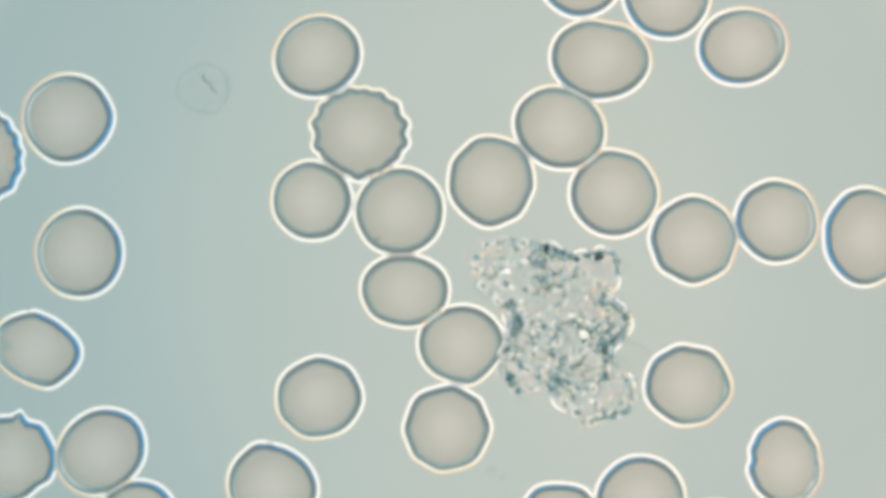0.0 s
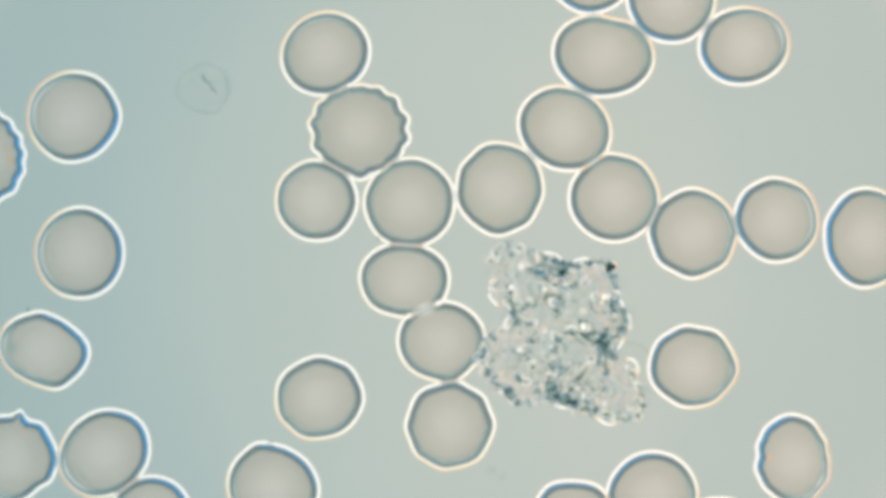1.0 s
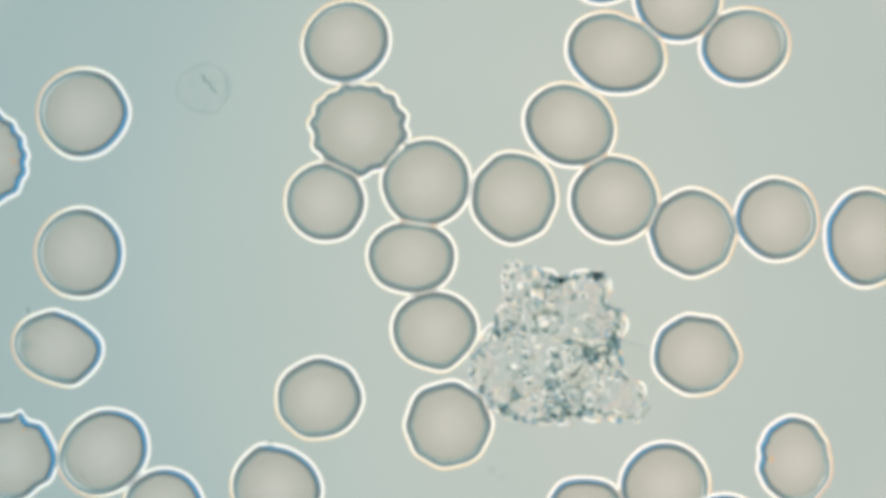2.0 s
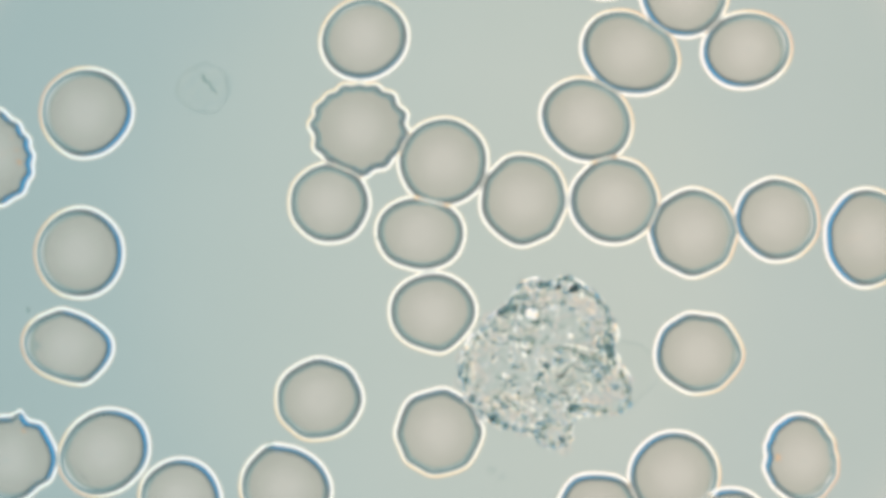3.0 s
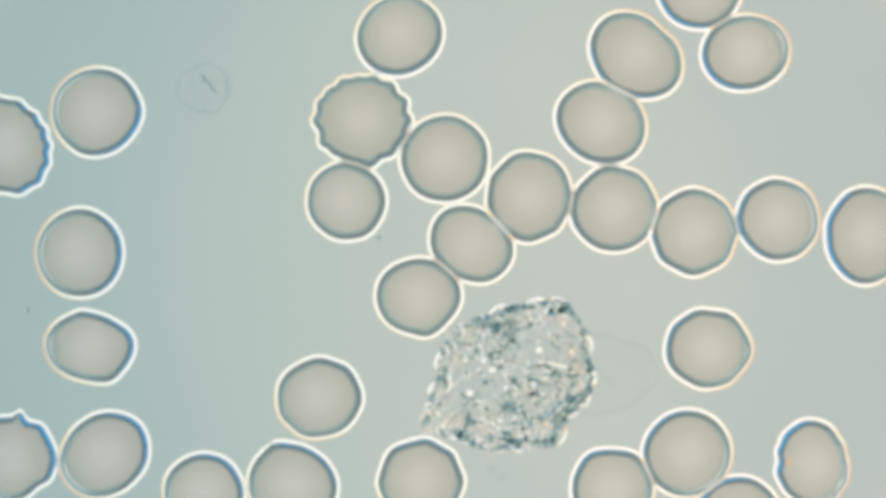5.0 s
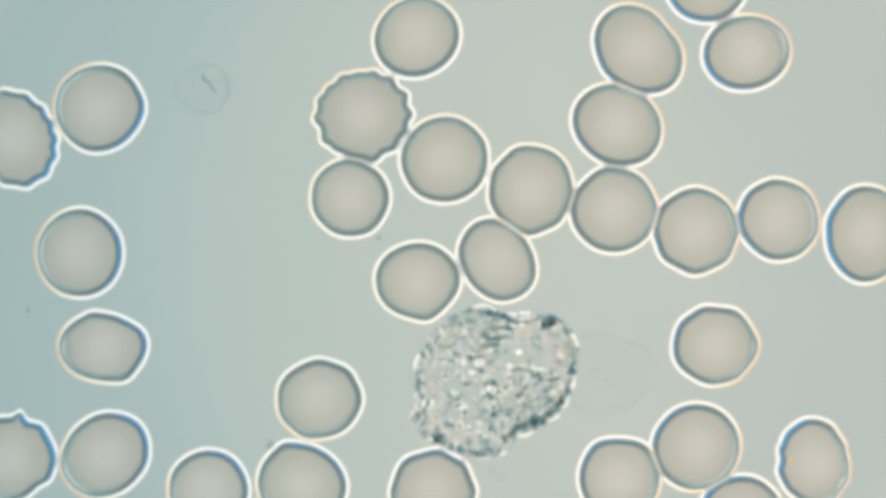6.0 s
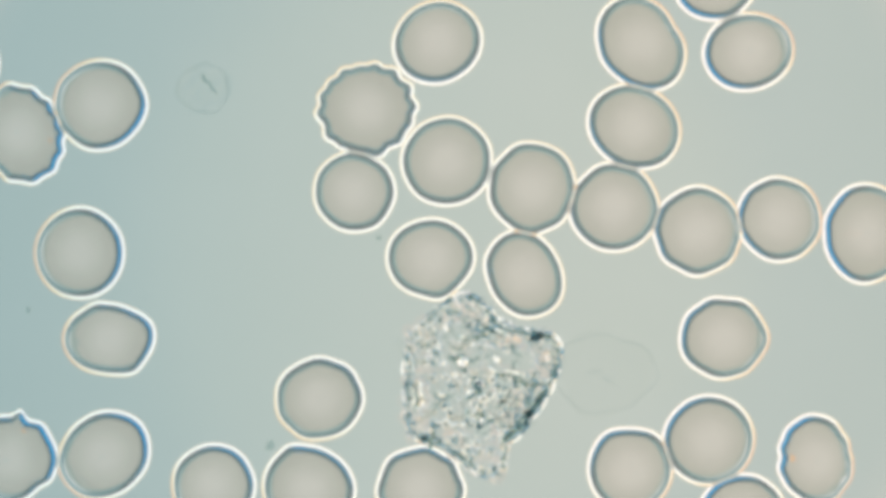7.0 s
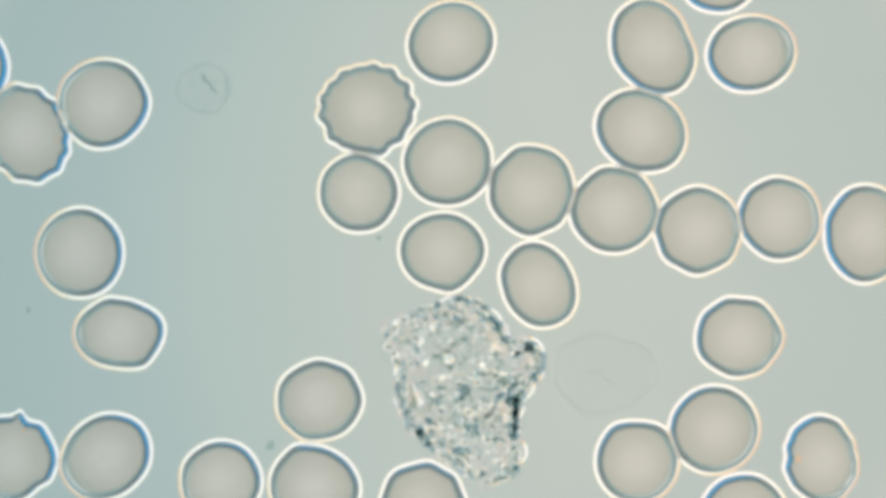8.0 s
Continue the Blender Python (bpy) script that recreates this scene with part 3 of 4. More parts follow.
# the border: bold folds on the leading side, thin broken ones behind
for k in range(42):
    phi = 2 * math.pi * (k + pick.uniform(-0.15, 0.15)) / 42
    deg = (math.degrees(phi) + 180) % 360 - 180
    bold = -75 < deg < 80
    if not bold and pick.random() < 0.25 or in_waist(1, phi) and k % 2:
        continue
    dark = pick.uniform(0.20, 0.36) if bold else pick.uniform(0.10, 0.2)
    size = pick.uniform(0.98, 1.1) if bold else pick.uniform(0.5, 0.9)
    strip = [(-0.02, 0), (0.02, 12), (dark / 2, 2), (dark, -12), (dark + 0.04, 0)]
    if bold:
        ob = part("edge_fold", fold("edge_fold", size * 1.3, strip, 500 + k, STIPPLE), white, "dark line along the border")
    else:
        clear = [(-0.22, 0), (-0.17, 14), (-0.06, 15), (0.0, 15), (0.05, 1), (0.12, -3), (0.8, -3)]
        ob = part("edge_fold", fold("edge_fold", size, clear, 500 + k, GRAIN), white, "thin ragged border fold")
        part("dark_line", fold("dark_line", size * 1.3, strip, 500 + k, STIPPLE if k % 3 == 0 else FAINT), ob, "dark line along the border").location.z = 0.0018
    place(ob, pick.uniform(0.95, 0.98) if bold else pick.uniform(0.84, 1.0), phi, 0.0060 + 0.00002 * k, 0, None)

# wrinkles within
for k in range(56):
    rho, phi = math.sqrt(pick.uniform(0.02, 0.94)), pick.uniform(0, 2 * math.pi)
    if in_waist(rho, phi) or in_clear_part(rho, phi) and k % 4:
        continue
    w = pick.uniform(0.08, 0.16)
    bends = [(-w, 0), (-w * 0.7, 10), (0, 1), (w * 0.7, -10), (w, 0)]
    mesh = fold("inner_fold", pick.uniform(0.6, 1.7), bends, 560 + k, STIPPLE if k % 4 == 0 else FAINT, pick.uniform(-0.25, 0.25))
    place(part("inner_fold", mesh, white, "thin dark inner fold"), rho, phi, 0.0092 + 0.00001 * k, pick.uniform(-6, 6), pick.uniform(0, 360))

# long wrinkles drawn out along the body
for k in range(16):
    rho, phi = math.sqrt((k + 0.5) / 18), k * GOLD + 1.0
    if in_waist(rho, phi) or in_clear_part(rho, phi):
        continue
    w = pick.uniform(0.05, 0.10)
    bends = [(-w - 0.14, 0), (-w - 0.10, 14), (-w, 14.6), (-w * 0.7, 1), (w, -1), (w + 0.2, -6), (w + 0.4, 0)]
    ob = part("long_fold", fold("long_fold", pick.uniform(1.4, 2.6), bends, 900 + k, GRAIN, pick.uniform(-0.12, 0.12)), white, "long wrinkle with a bright edge")
    line = [(-w, 0), (-w * 0.7, 10), (0, 1), (w * 0.7, -10), (w, 0)]
    part("dark_line", fold("dark_line", pick.uniform(1.4, 2.4), line, 900 + k, STIPPLE if k % 3 else FAINT), ob, "dark line along the wrinkle").location.z = 0.0016
    place(ob, rho, phi, 0.0100 + 0.00002 * k, 0, pick.uniform(-15, 40))

# pale ragged veils that trail from the edge
for k in range(26):
    size = pick.uniform(0.45, 0.85)
    phi = radians(pick.uniform(110, 300)) if k % 4 else pick.uniform(0, 2 * math.pi)
    mesh = blob("ruffle", size, size * 0.10, 650 + k, SAP, size * 0.10, 0.3, pick.uniform(0.6, 0.9), 40, 14, 0, 6)
    place(part("ruffle", mesh, white, "pale ragged ruffle"), pick.uniform(0.88, 1.02), phi, 0.0032 + 0.00001 * k, pick.uniform(-8, 8), pick.uniform(0, 360))


def loop(name, a, b, width, height, seed, material):
    """A closed, slightly uneven low ridge round a lobe."""
    rnd = random.Random(seed)
    ph = [rnd.uniform(0, 6.28) for _ in range(3)]
    n, m = 56, 9
    verts, faces = [], []
    for i in range(n):
        phi = 2 * math.pi * i / n
        wob = 1 + 0.05 * math.sin(3 * phi + ph[0]) + 0.035 * math.sin(7 * phi + ph[1])
        thick = width * (0.8 + 0.3 * math.sin(4 * phi + ph[2]))
        for j in range(m):
            v = 2 * j / (m - 1) - 1
            verts.append(((a * wob + v * thick / 2) * math.cos(phi) * UM, (b * wob + v * thick / 2) * math.sin(phi) * UM, height * (1 - abs(v)) * UM))
    for i in range(n):
        k = (i + 1) % n
        faces += [(i * m + j, i * m + j + 1, k * m + j + 1, k * m + j) for j in range(m - 1)]
        base = len(verts)
        verts += [(*verts[q][:2], 0.0) for q in (i * m, i * m + m - 1, k * m + m - 1, k * m)]
        faces.append((base + 3, base + 2, base + 1, base))
    return mesh_from(name, verts, faces, material)


def vacuole(size):
    ob = part("vacuole", mound("vacuole", [(size + 0.03, 0), (size, 16.0), (0.0, 16.3)], 602, RIM, 0.92, 32), white, "round bright vacuole")
    part("vacuole_rim", loop("vacuole_rim", size + 0.13, size + 0.10, 0.2, 0.03, 830, STIPPLE), ob, "thin dark rim of a vacuole").location.z = 0.002
    for k in range(2):
        a, beside = 5 * size + 2.3 * k, size + 0.28
        bead = part("bead", bead_meshes[k], ob, "dark bead beside a vacuole")
        bead.location = (beside * math.cos(a) * UM, beside * math.sin(a) * UM, 0.0012)
    return ob


def border_bar(length, width, seed):
    """A bold dark stretch of the border with a bright outer edge, bowed outwards."""
    clear = [(-0.36, 0), (-0.31, 14), (-0.06, 15), (0.0, 15), (0.05, 1), (0.12, -3), (0.8, -3)]
    ob = part("border_bar", fold("border_bar", length, clear, seed, GRAIN, 0.05), white, "bold dark border with a bright edge")
    strip = [(-0.04, 0), (0.02, 10), (width / 2, 1), (width, -10), (width + 0.04, 0)]
    part("dark_line", fold("dark_line", length * 0.95, strip, seed, BORDER, 0.05), ob, "dark line along the border").location.z = 0.0020
    return ob


# top, leading, lower and rear borders, each with its turn
follow(border_bar(3.0, 0.20, 950), 0.0070, 0,
       (9.55, -0.45, 155), (10.05, -1.7, 160), (10.05, -2.3, 165), (6.05, -5.2, 200), (6.05, -5.95, 202), (5.8, -6.2, 196), (5.3, -6.95, 176), (4.3, -7.2, 155), (4.05, -6.2, 145))
follow(border_bar(3.8, 0.18, 951), 0.0072, 0,
       (14.4, -9.95, 97), (14.4, -9.45, 95), (15.3, -8.0, 105), (14.6, -9.4, 100), (12.2, -13.7, 50), (11.6, -13.7, 48), (9.2, -14.55, 40), (7.8, -14.2, 50), (6.4, -14.9, 87))
follow(border_bar(2.3, 0.16, 952), 0.0074, 0,
       (11.0, -12.6, -45), (10.8, -13.5, -22), (11.3, -13.8, -12), (6.05, -13.7, -42), (6.05, -15.7, -35), (7.3, -16.4, -15), (2.3, -17.9, -15), (1.3, -18.2, -35), (1.6, -18.3, -35))
follow(border_bar(2.6, 0.15, 953), 0.0076, 0,
       (6.4, -5.7, -63), (6.1, -4.9, -78), (5.9, -5.4, -80), (2.1, -10.7, -97), (1.1, -10.7, -63), (0.8, -10.4, -78), (-1.6, -14.4, -96), (-2.4, -12.9, -90), (-2.7, -13.2, -80))


def dense_granule(size):
    ob = part("dense_granule", mound("dense_granule", [(size, 0), (size * 0.9, 12), (0.0, 10)], 600, DENSE, 0.8, 28), white, "dark dense granule")
    part("halo", mound("halo", [(size + 0.34, 0), (size + 0.30, 14), (size, 15), (size - 0.04, 2), (0.0, 1)], 601, GRAIN, 0.85, 28), ob, "bright skirt of a grain").location.z = -0.0014
    return ob


follow(dense_granule(0.46), 0.0066, 0,
       (13.8, -0.7), (14.8, -1.6), (14.5, -1.7), (11.55, -3.55), (11.2, -4.55), (10.9, -4.95), (9.55, -6.55), (8.55, -7.7), (7.55, -8.8))
follow(dense_granule(0.28), 0.0068, 0,
       (9.2, 0.1), (10.5, -2.1), (10.6, -2.6), (10.2, -3.4), (10.05, -4.5), (9.8, -4.95), (8.9, -6.7), (8.0, -7.9), (6.6, -9.2))
follow(vacuole(0.54), 0.0095, 0,
       (9.05, -2.8), (9.8, -4.7), (9.5, -5.4), (7.35, -8.35), (6.05, -8.8), (5.5, -9.3), (3.2, -10.0), (1.7, -9.95), (0.45, -9.7))
follow(vacuole(0.60), 0.0097, 0,
       (8.4, -0.9), (8.6, -1.9), (8.4, -3.0), (7.85, -5.75), (6.95, -6.8), (6.2, -7.05), (4.35, -7.7), (3.05, -6.95), (1.05, -5.85))
follow(vacuole(0.46), 0.0099, 0,
       (12.5, -7.5), (12.6, -6.9), (12.6, -8.0), (13.8, -10.95), (11.55, -10.95), (10.3, -11.7), (4.3, -12.4), (3.2, -11.95), (1.8, -12.5))
follow(vacuole(0.36), 0.0094, 0,
       (6.6, -9.2), (9.5, -12.0), (8.0, -12.3), (4.8, -13.7), (4.55, -14.2), (3.7, -14.6), (-0.4, -16.5), (-0.7, -16.9), (-0.9, -16.7))
follow(vacuole(0.36), 0.0092, 0,
       (10.5, -11.0), (11.5, -13.0), (11.4, -13.2), (9.3, -15.3), (9.0, -15.9), (8.5, -15.6), (4.6, -15.3), (3.55, -15.2), (3.05, -15.7))
follow(part("nucleus_rim", loop("nucleus_rim", 2.05, 1.45, 0.22, 0.09, 810, GRAIN), white, "thin bright rim of a nucleus lobe"), 0.0105, 28, *NUCLEUS)
for k, (dx, dy, turn) in enumerate(((-0.3, 0.35, 40), (0.35, -0.3, 15), (0.1, 0.9, 30))):
    line = fold("nucleus_fold", (1.7, 1.4, 1.1)[k], [(-0.12, 0), (-0.08, 10), (0, 1), (0.08, -10), (0.12, 0)], 820 + k, FAINT, (0.14, -0.12, 0.1)[k])
    follow(part("nucleus_fold", line, white, "faint wrinkle in the nucleus"), 0.0110, turn, *((x + dx, y + dy) for x, y in NUCLEUS))
# nested bright ripples on the nucleus
for k in range(4):
    w = 0.07
    bends = [(-w - 0.12, 0), (-w - 0.08, 13.5), (-w, 14.5), (-w * 0.7, 1), (w, -1), (w + 0.2, -6), (w + 0.4, 0)]
    line = fold("nucleus_ripple", 2.6 - 0.4 * k, bends, 840 + k, GRAIN, -0.16)
    follow(part("nucleus_ripple", line, white, "bright ripple on the nucleus"), 0.0112, 205, *((x - 0.5 + 0.35 * k, y + 0.9 - 0.5 * k) for x, y in NUCLEUS))


# ---- pale remains and specks on the slide ----
def cell_ghost(label, at, size, height, plateau, seed, folds, squash, ink, edge):
    """The empty skin of a burst cell, with the folds left in it."""
    thing = tagged(new("cell_ghost"), label, "cell remnant")
    part("skin", blob("skin", size, height, seed, GHOST, 0.012, 0.8, squash, 64, 24, 0, plateau), thing)
    part("skin_edge", loop("skin_edge", size, size * squash, 0.3, 0.02, seed + 1, edge), thing, "faint thin outline").location.z = 0.0002
    for k, (x, y, length, turn) in enumerate(folds):
        line = part("crease", fold("crease", length, [(-0.16, 0), (-0.10, 10), (0, 1), (0.10, -10), (0.16, 0)], seed + 10 + k, ink), thing, "faint dark crease")
        line.matrix_basis = pose(x * UM, y * UM, 0.0012 + 0.0002 * k, 0, 0, turn)
    thing.matrix_basis = pose(at[0] * UM, at[1] * UM, 0.0003)
    return thing


cell_ghost("faint pale ghost of a burst cell on the slide", (-21.2, 14.2), 2.25, 0.014, 9, 700, ((0.6, 0.3, 2.0, -52), (0.0, 0.9, 0.9, -75)), 0.95, FAINT, SKIN_EDGE)
cell_ghost("very faint round ghost of a cell on the slide", (14.3, -11.0), 4.5, 0.012, 12, 720, ((-0.9, 0.1, 1.4, 8), (0.3, -0.6, 1.2, -30)), 0.76, VEIL, VEIL)
SPECKS = ((4.3, -19.6, 0.5, VEIL), (5.2, -20.2, 0.4, VEIL), (-15.3, -17.4, 0.5, FAINT), (-36.7, -5.4, 0.28, FAINT), (-5.7, 1.0, 0.26, FAINT), (-18.8, 17.9, 0.2, VEIL), (-26.4, -4.2, 0.2, VEIL))
for k, (x, y, size, ink) in enumerate(SPECKS):
    speck = tagged(new("speck", blob("speck", size, 0.12 * size, 720 + k, ink, 0.05, 0.3, 0.7, 20, 8, 0, 6)), "tiny grey speck of debris on the slide", "debris", "specks on the slide")
    speck.matrix_basis = pose(x * UM, y * UM, 0.0004, 0, 0, 40 * k)


# ---- what moves ----
def way(level, rows):
    """Rows of seconds, micrometres east and north, and degrees; level: the hair's breadth of plasma under the cell."""
    return [(t, pose(x * UM, y * UM, 0.0001 * level, 0, 0, turn)) for t, x, y, turn in rows]


def motions():
    walk(white, [(row[0], pose(row[1][0] * UM, row[1][1] * UM, 0)) for row in SHAPES])
    for ob, rho, phi, z, spin, angle in DRIFT:
        rows, last = [], None
        for row in SHAPES:
            x, y = spot(row, rho, phi)
            turn = angle
            if angle is None:  # along the border
                (x0, y0), (x1, y1) = spot(row, rho, phi - 0.12), spot(row, rho, phi + 0.12)
                turn = math.degrees(math.atan2(y1 - y0, x1 - x0))
                if last is not None:
                    turn = last + max(-80, min(80, (turn - last + 180) % 360 - 180))
                last = turn
            rows.append((row[0], pose(x * UM, y * UM, z, 0, 0, turn + spin * row[0])))
        walk(ob, rows)
    for ob, z, turn, places in TRACKED:
        walk(ob, [(row[0], pose((x - row[1][0]) * UM, (y - row[1][1]) * UM, z, 0, 0, own[0] if own else turn)) for row, (x, y, *own) in zip(MARKS, places)])
    walk(CELLS["A"], way(0, [(0, -11.10, 17.05, 0), (0.5, -10.68, 17.15, 0), (1, -10.41, 17.30, 0), (1.5, -9.56, 17.90, 0), (3, -6.96, 18.60, 0), (3.5, -6.35, 18.75, 0), (4, -5.58, 18.90, 0), (4.5, -4.63, 18.95, 0), (6, -2.33, 18.75, 0), (6.5, -1.34, 18.60, 0), (7, -0.49, 18.30, 0), (7.5, -0.03, 18.25, 0), (8, 0.69, 18.30, 0)]))
    walk(CELLS["B"], way(1, [(0, -7.35, 10.30, -7), (0.5, -7.38, 10.40, -6), (1, -7.40, 10.50, -4), (1.5, -7.45, 10.60, -3), (3, -7.40, 10.65, 0), (3.5, -7.35, 10.65, 1), (4, -7.30, 10.75, 2), (4.5, -7.20, 11.10, 4), (6, -7.05, 11.80, 8), (6.5, -6.95, 12.05, 9), (7, -6.75, 12.35, 10), (7.5, -6.70, 12.35, 12), (8, -6.70, 12.35, 13)]))
    walk(CELLS["C"], way(2, [(0, -11.59, 4.31, 0), (0.5, -11.44, 4.38, 0), (1, -11.21, 4.31, 0), (1.5, -10.75, 4.23, 0), (3, -10.06, 4.08, 0), (3.5, -9.75, 4.00, 0), (4, -9.14, 4.00, 0), (4.5, -8.76, 4.08, 0), (6, -8.22, 4.54, 0), (6.5, -7.99, 4.69, 0), (7, -7.84, 5.08, 0), (7.5, -7.76, 4.92, 0), (8, -7.46, 5.00, 0)]))
    walk(CELLS["D"], way(3, [(0, -3.84, 3.33, 0), (0.5, -3.38, 3.56, 0), (1, -2.96, 4.09, 0), (1.5, -2.34, 4.86, 0), (3, 0.03, 7.69, 0), (3.5, 0.30, 8.00, 0), (4, 0.30, 8.00, 0), (4.5, 0.18, 8.00, 0), (6, 0.14, 7.92, 0), (6.5, 0.18, 7.84, 0), (7, 0.34, 7.77, 0), (7.5, 0.45, 7.69, 0), (8, 0.41, 7.69, 0)]))
    walk(CELLS["E"], way(4, [(0, -3.35, -3.70, 0), (0.5, -3.50, -3.30, 0), (1, -3.40, -2.75, 0), (1.5, -3.15, -1.90, 0), (3, -2.00, 1.35, -2), (3.5, -1.60, 1.70, -5), (4, -0.50, 1.35, -12), (4.5, 1.05, 0.95, -20), (6, 4.80, -1.00, -52), (6.5, 5.80, -1.70, -58), (7, 7.20, -2.25, -59), (7.5, 8.00, -2.80, -59), (8, 8.45, -3.20, -60)]))
    walk(CELLS["F"], way(5, [(0, 1.60, -8.40, 0), (0.5, 0.52, -8.35, 0), (1, -0.13, -8.15, 0), (1.5, -0.55, -7.75, 0), (3, -0.89, -5.55, 0), (3.5, -1.20, -4.95, 0), (4, -1.51, -5.00, 0), (4.5, -2.00, -4.65, 0), (6, -2.23, -2.80, 0), (6.5, -1.85, -1.60, 0), (7, -1.09, -0.80, 0), (7.5, -0.93, -0.50, 0), (8, -0.05, -0.20, 0)]))
    walk(CELLS["G"], way(6, [(0, 4.25, 6.00, 0), (0.5, 4.65, 5.73, 0), (1, 5.00, 5.35, 0), (1.5, 5.60, 4.82, 0), (3, 7.10, 4.36, 0), (3.5, 7.20, 4.05, 0), (4, 7.45, 3.97, 0), (4.5, 7.55, 4.24, 0), (6, 7.75, 5.24, 0), (6.5, 7.80, 5.35, 0), (7, 7.85, 5.39, 0), (7.5, 7.83, 5.12, 0), (8, 7.80, 5.20, 0)]))
    walk(CELLS["H"], way(7, [(0, 15.15, 4.92, 0), (0.5, 15.15, 4.76, 0), (1, 15.15, 4.53, 0), (1.5, 15.15, 4.46, 0), (3, 15.15, 4.30, 0), (3.5, 15.15, 4.15, 0), (4, 15.15, 3.92, 0), (4.5, 15.15, 3.69, 0), (6, 15.15, 3.46, 0), (6.5, 15.15, 3.53, 0), (7, 15.15, 3.69, 0), (7.5, 15.15, 3.69, 0), (8, 15.15, 3.46, 0)]))
    walk(CELLS["I"], way(8, [(0, 22.15, 0.80, 0), (0.5, 22.10, 1.10, 0), (1, 22.10, 1.40, 0), (1.5, 22.05, 1.45, 0), (3, 22.12, 1.45, 0), (3.5, 22.15, 1.45, 0), (4, 22.15, 1.48, 0), (4.5, 22.15, 1.50, 0), (6, 22.35, 1.60, 0), (6.5, 22.45, 1.70, 0), (7, 22.55, 1.60, 0), (7.5, 22.55, 1.62, 0), (8, 22.55, 1.65, 0)]))
    walk(CELLS["J"], way(9, [(0, 29.50, 2.45, 0), (0.5, 29.50, 2.52, 0), (1, 29.50, 2.58, 0), (1.5, 29.50, 2.65, 0), (3, 29.54, 2.61, 0), (3.5, 29.55, 2.60, 0), (4, 29.58, 2.60, 0), (4.5, 29.60, 2.60, 0), (6, 29.68, 2.60, 0), (6.5, 29.70, 2.60, 0), (7, 29.72, 2.63, 0), (7.5, 29.73, 2.67, 0), (8, 29.75, 2.70, 0)]))
    walk(CELLS["K"], way(10, [(0, 37.40, 1.10, 0), (0.5, 37.45, 1.05, 0), (1, 37.50, 1.00, 0), (1.5, 37.51, 1.00, 0), (3, 37.54, 1.00, 0), (3.5, 37.55, 1.00, 0), (4, 37.53, 1.07, 0), (4.5, 37.52, 1.13, 0), (6, 37.47, 1.33, 0), (6.5, 37.45, 1.40, 0), (7, 37.45, 1.38, 0), (7.5, 37.45, 1.37, 0), (8, 37.45, 1.35, 0)]))
    walk(CELLS["L"], way(11, [(0, 10.31, 10.70, 3), (0.5, 10.66, 10.65, 3), (1, 10.77, 10.65, 2), (1.5, 10.77, 10.70, 2), (3, 12.69, 11.40, 0), (3.5, 12.80, 11.35, 0), (4, 13.18, 11.25, 0), (4.5, 13.49, 11.20, 0), (6, 15.40, 10.95, 0), (6.5, 16.21, 10.80, 0), (7, 16.90, 10.80, 0), (7.5, 16.97, 10.70, 0), (8, 17.51, 10.45, 0)]))
    walk(CELLS["M"], way(12, [(0, 13.90, 16.85, 22), (0.5, 13.90, 17.00, 21), (1, 14.17, 17.20, 20), (1.5, 14.63, 17.35, 16), (3, 16.54, 17.40, 3), (3.5, 16.85, 17.30, 0), (4, 17.04, 17.20, -3), (4.5, 17.04, 17.00, -6), (6, 17.31, 17.65, -18), (6.5, 17.39, 17.85, -22), (7, 17.54, 18.20, -26), (7.5, 18.11, 18.05, -30), (8, 18.61, 17.90, -34)]))
    walk(CELLS["N"], way(13, [(0, 26.50, 17.91, 0), (0.5, 26.65, 17.98, 0), (1, 26.65, 17.98, 0), (1.5, 26.65, 17.98, 0), (3, 26.88, 17.60, 0), (3.5, 26.65, 17.45, 0), (4, 26.65, 17.45, 0), (4.5, 26.73, 17.37, 0), (6, 26.88, 17.37, 0), (6.5, 27.04, 17.53, 0), (7, 27.04, 17.45, 0), (7.5, 27.11, 17.37, 0), (8, 27.27, 17.29, 0)]))
    walk(CELLS["O"], way(14, [(0, 19.80, 22.47, 0), (0.5, 20.00, 22.24, 0), (1, 20.20, 22.16, 0), (1.5, 20.50, 22.09, 0), (3, 21.35, 22.62, 0), (3.5, 21.70, 22.85, 0), (4, 21.90, 23.01, 0), (4.5, 22.30, 23.08, 0), (6, 23.30, 23.84, 0), (6.5, 23.70, 24.00, 0), (7, 24.00, 24.15, 0), (7.5, 24.15, 24.31, 0), (8, 24.35, 24.77, 0)]))
    walk(CELLS["P"], way(15, [(0, 21.60, -12.04, -4), (0.5, 21.95, -11.28, -3), (1, 22.06, -10.40, -3), (1.5, 22.18, -9.67, -2), (3, 22.56, -9.21, -1), (3.5, 22.60, -9.25, 0), (4, 22.83, -9.25, 0), (4.5, 23.14, -9.06, 0), (6, 24.02, -8.52, 1), (6.5, 24.40, -8.33, 1), (7, 24.78, -7.87, 2), (7.5, 25.55, -7.83, 2), (8, 26.12, -7.79, 2)]))
    walk(CELLS["Q"], way(16, [(0, 17.46, -22.18, 0), (0.5, 17.88, -22.18, 0), (1, 18.53, -21.88, 0), (1.5, 19.10, -21.42, 0), (3, 20.45, -20.04, 0), (3.5, 20.75, -19.50, 0), (4, 21.13, -18.89, 0), (4.5, 21.36, -18.43, 0), (6, 22.40, -17.51, 0), (6.5, 23.01, -17.21, 0), (7, 23.51, -16.90, 0), (7.5, 23.78, -16.44, 0), (8, 24.00, -15.98, 0)]))
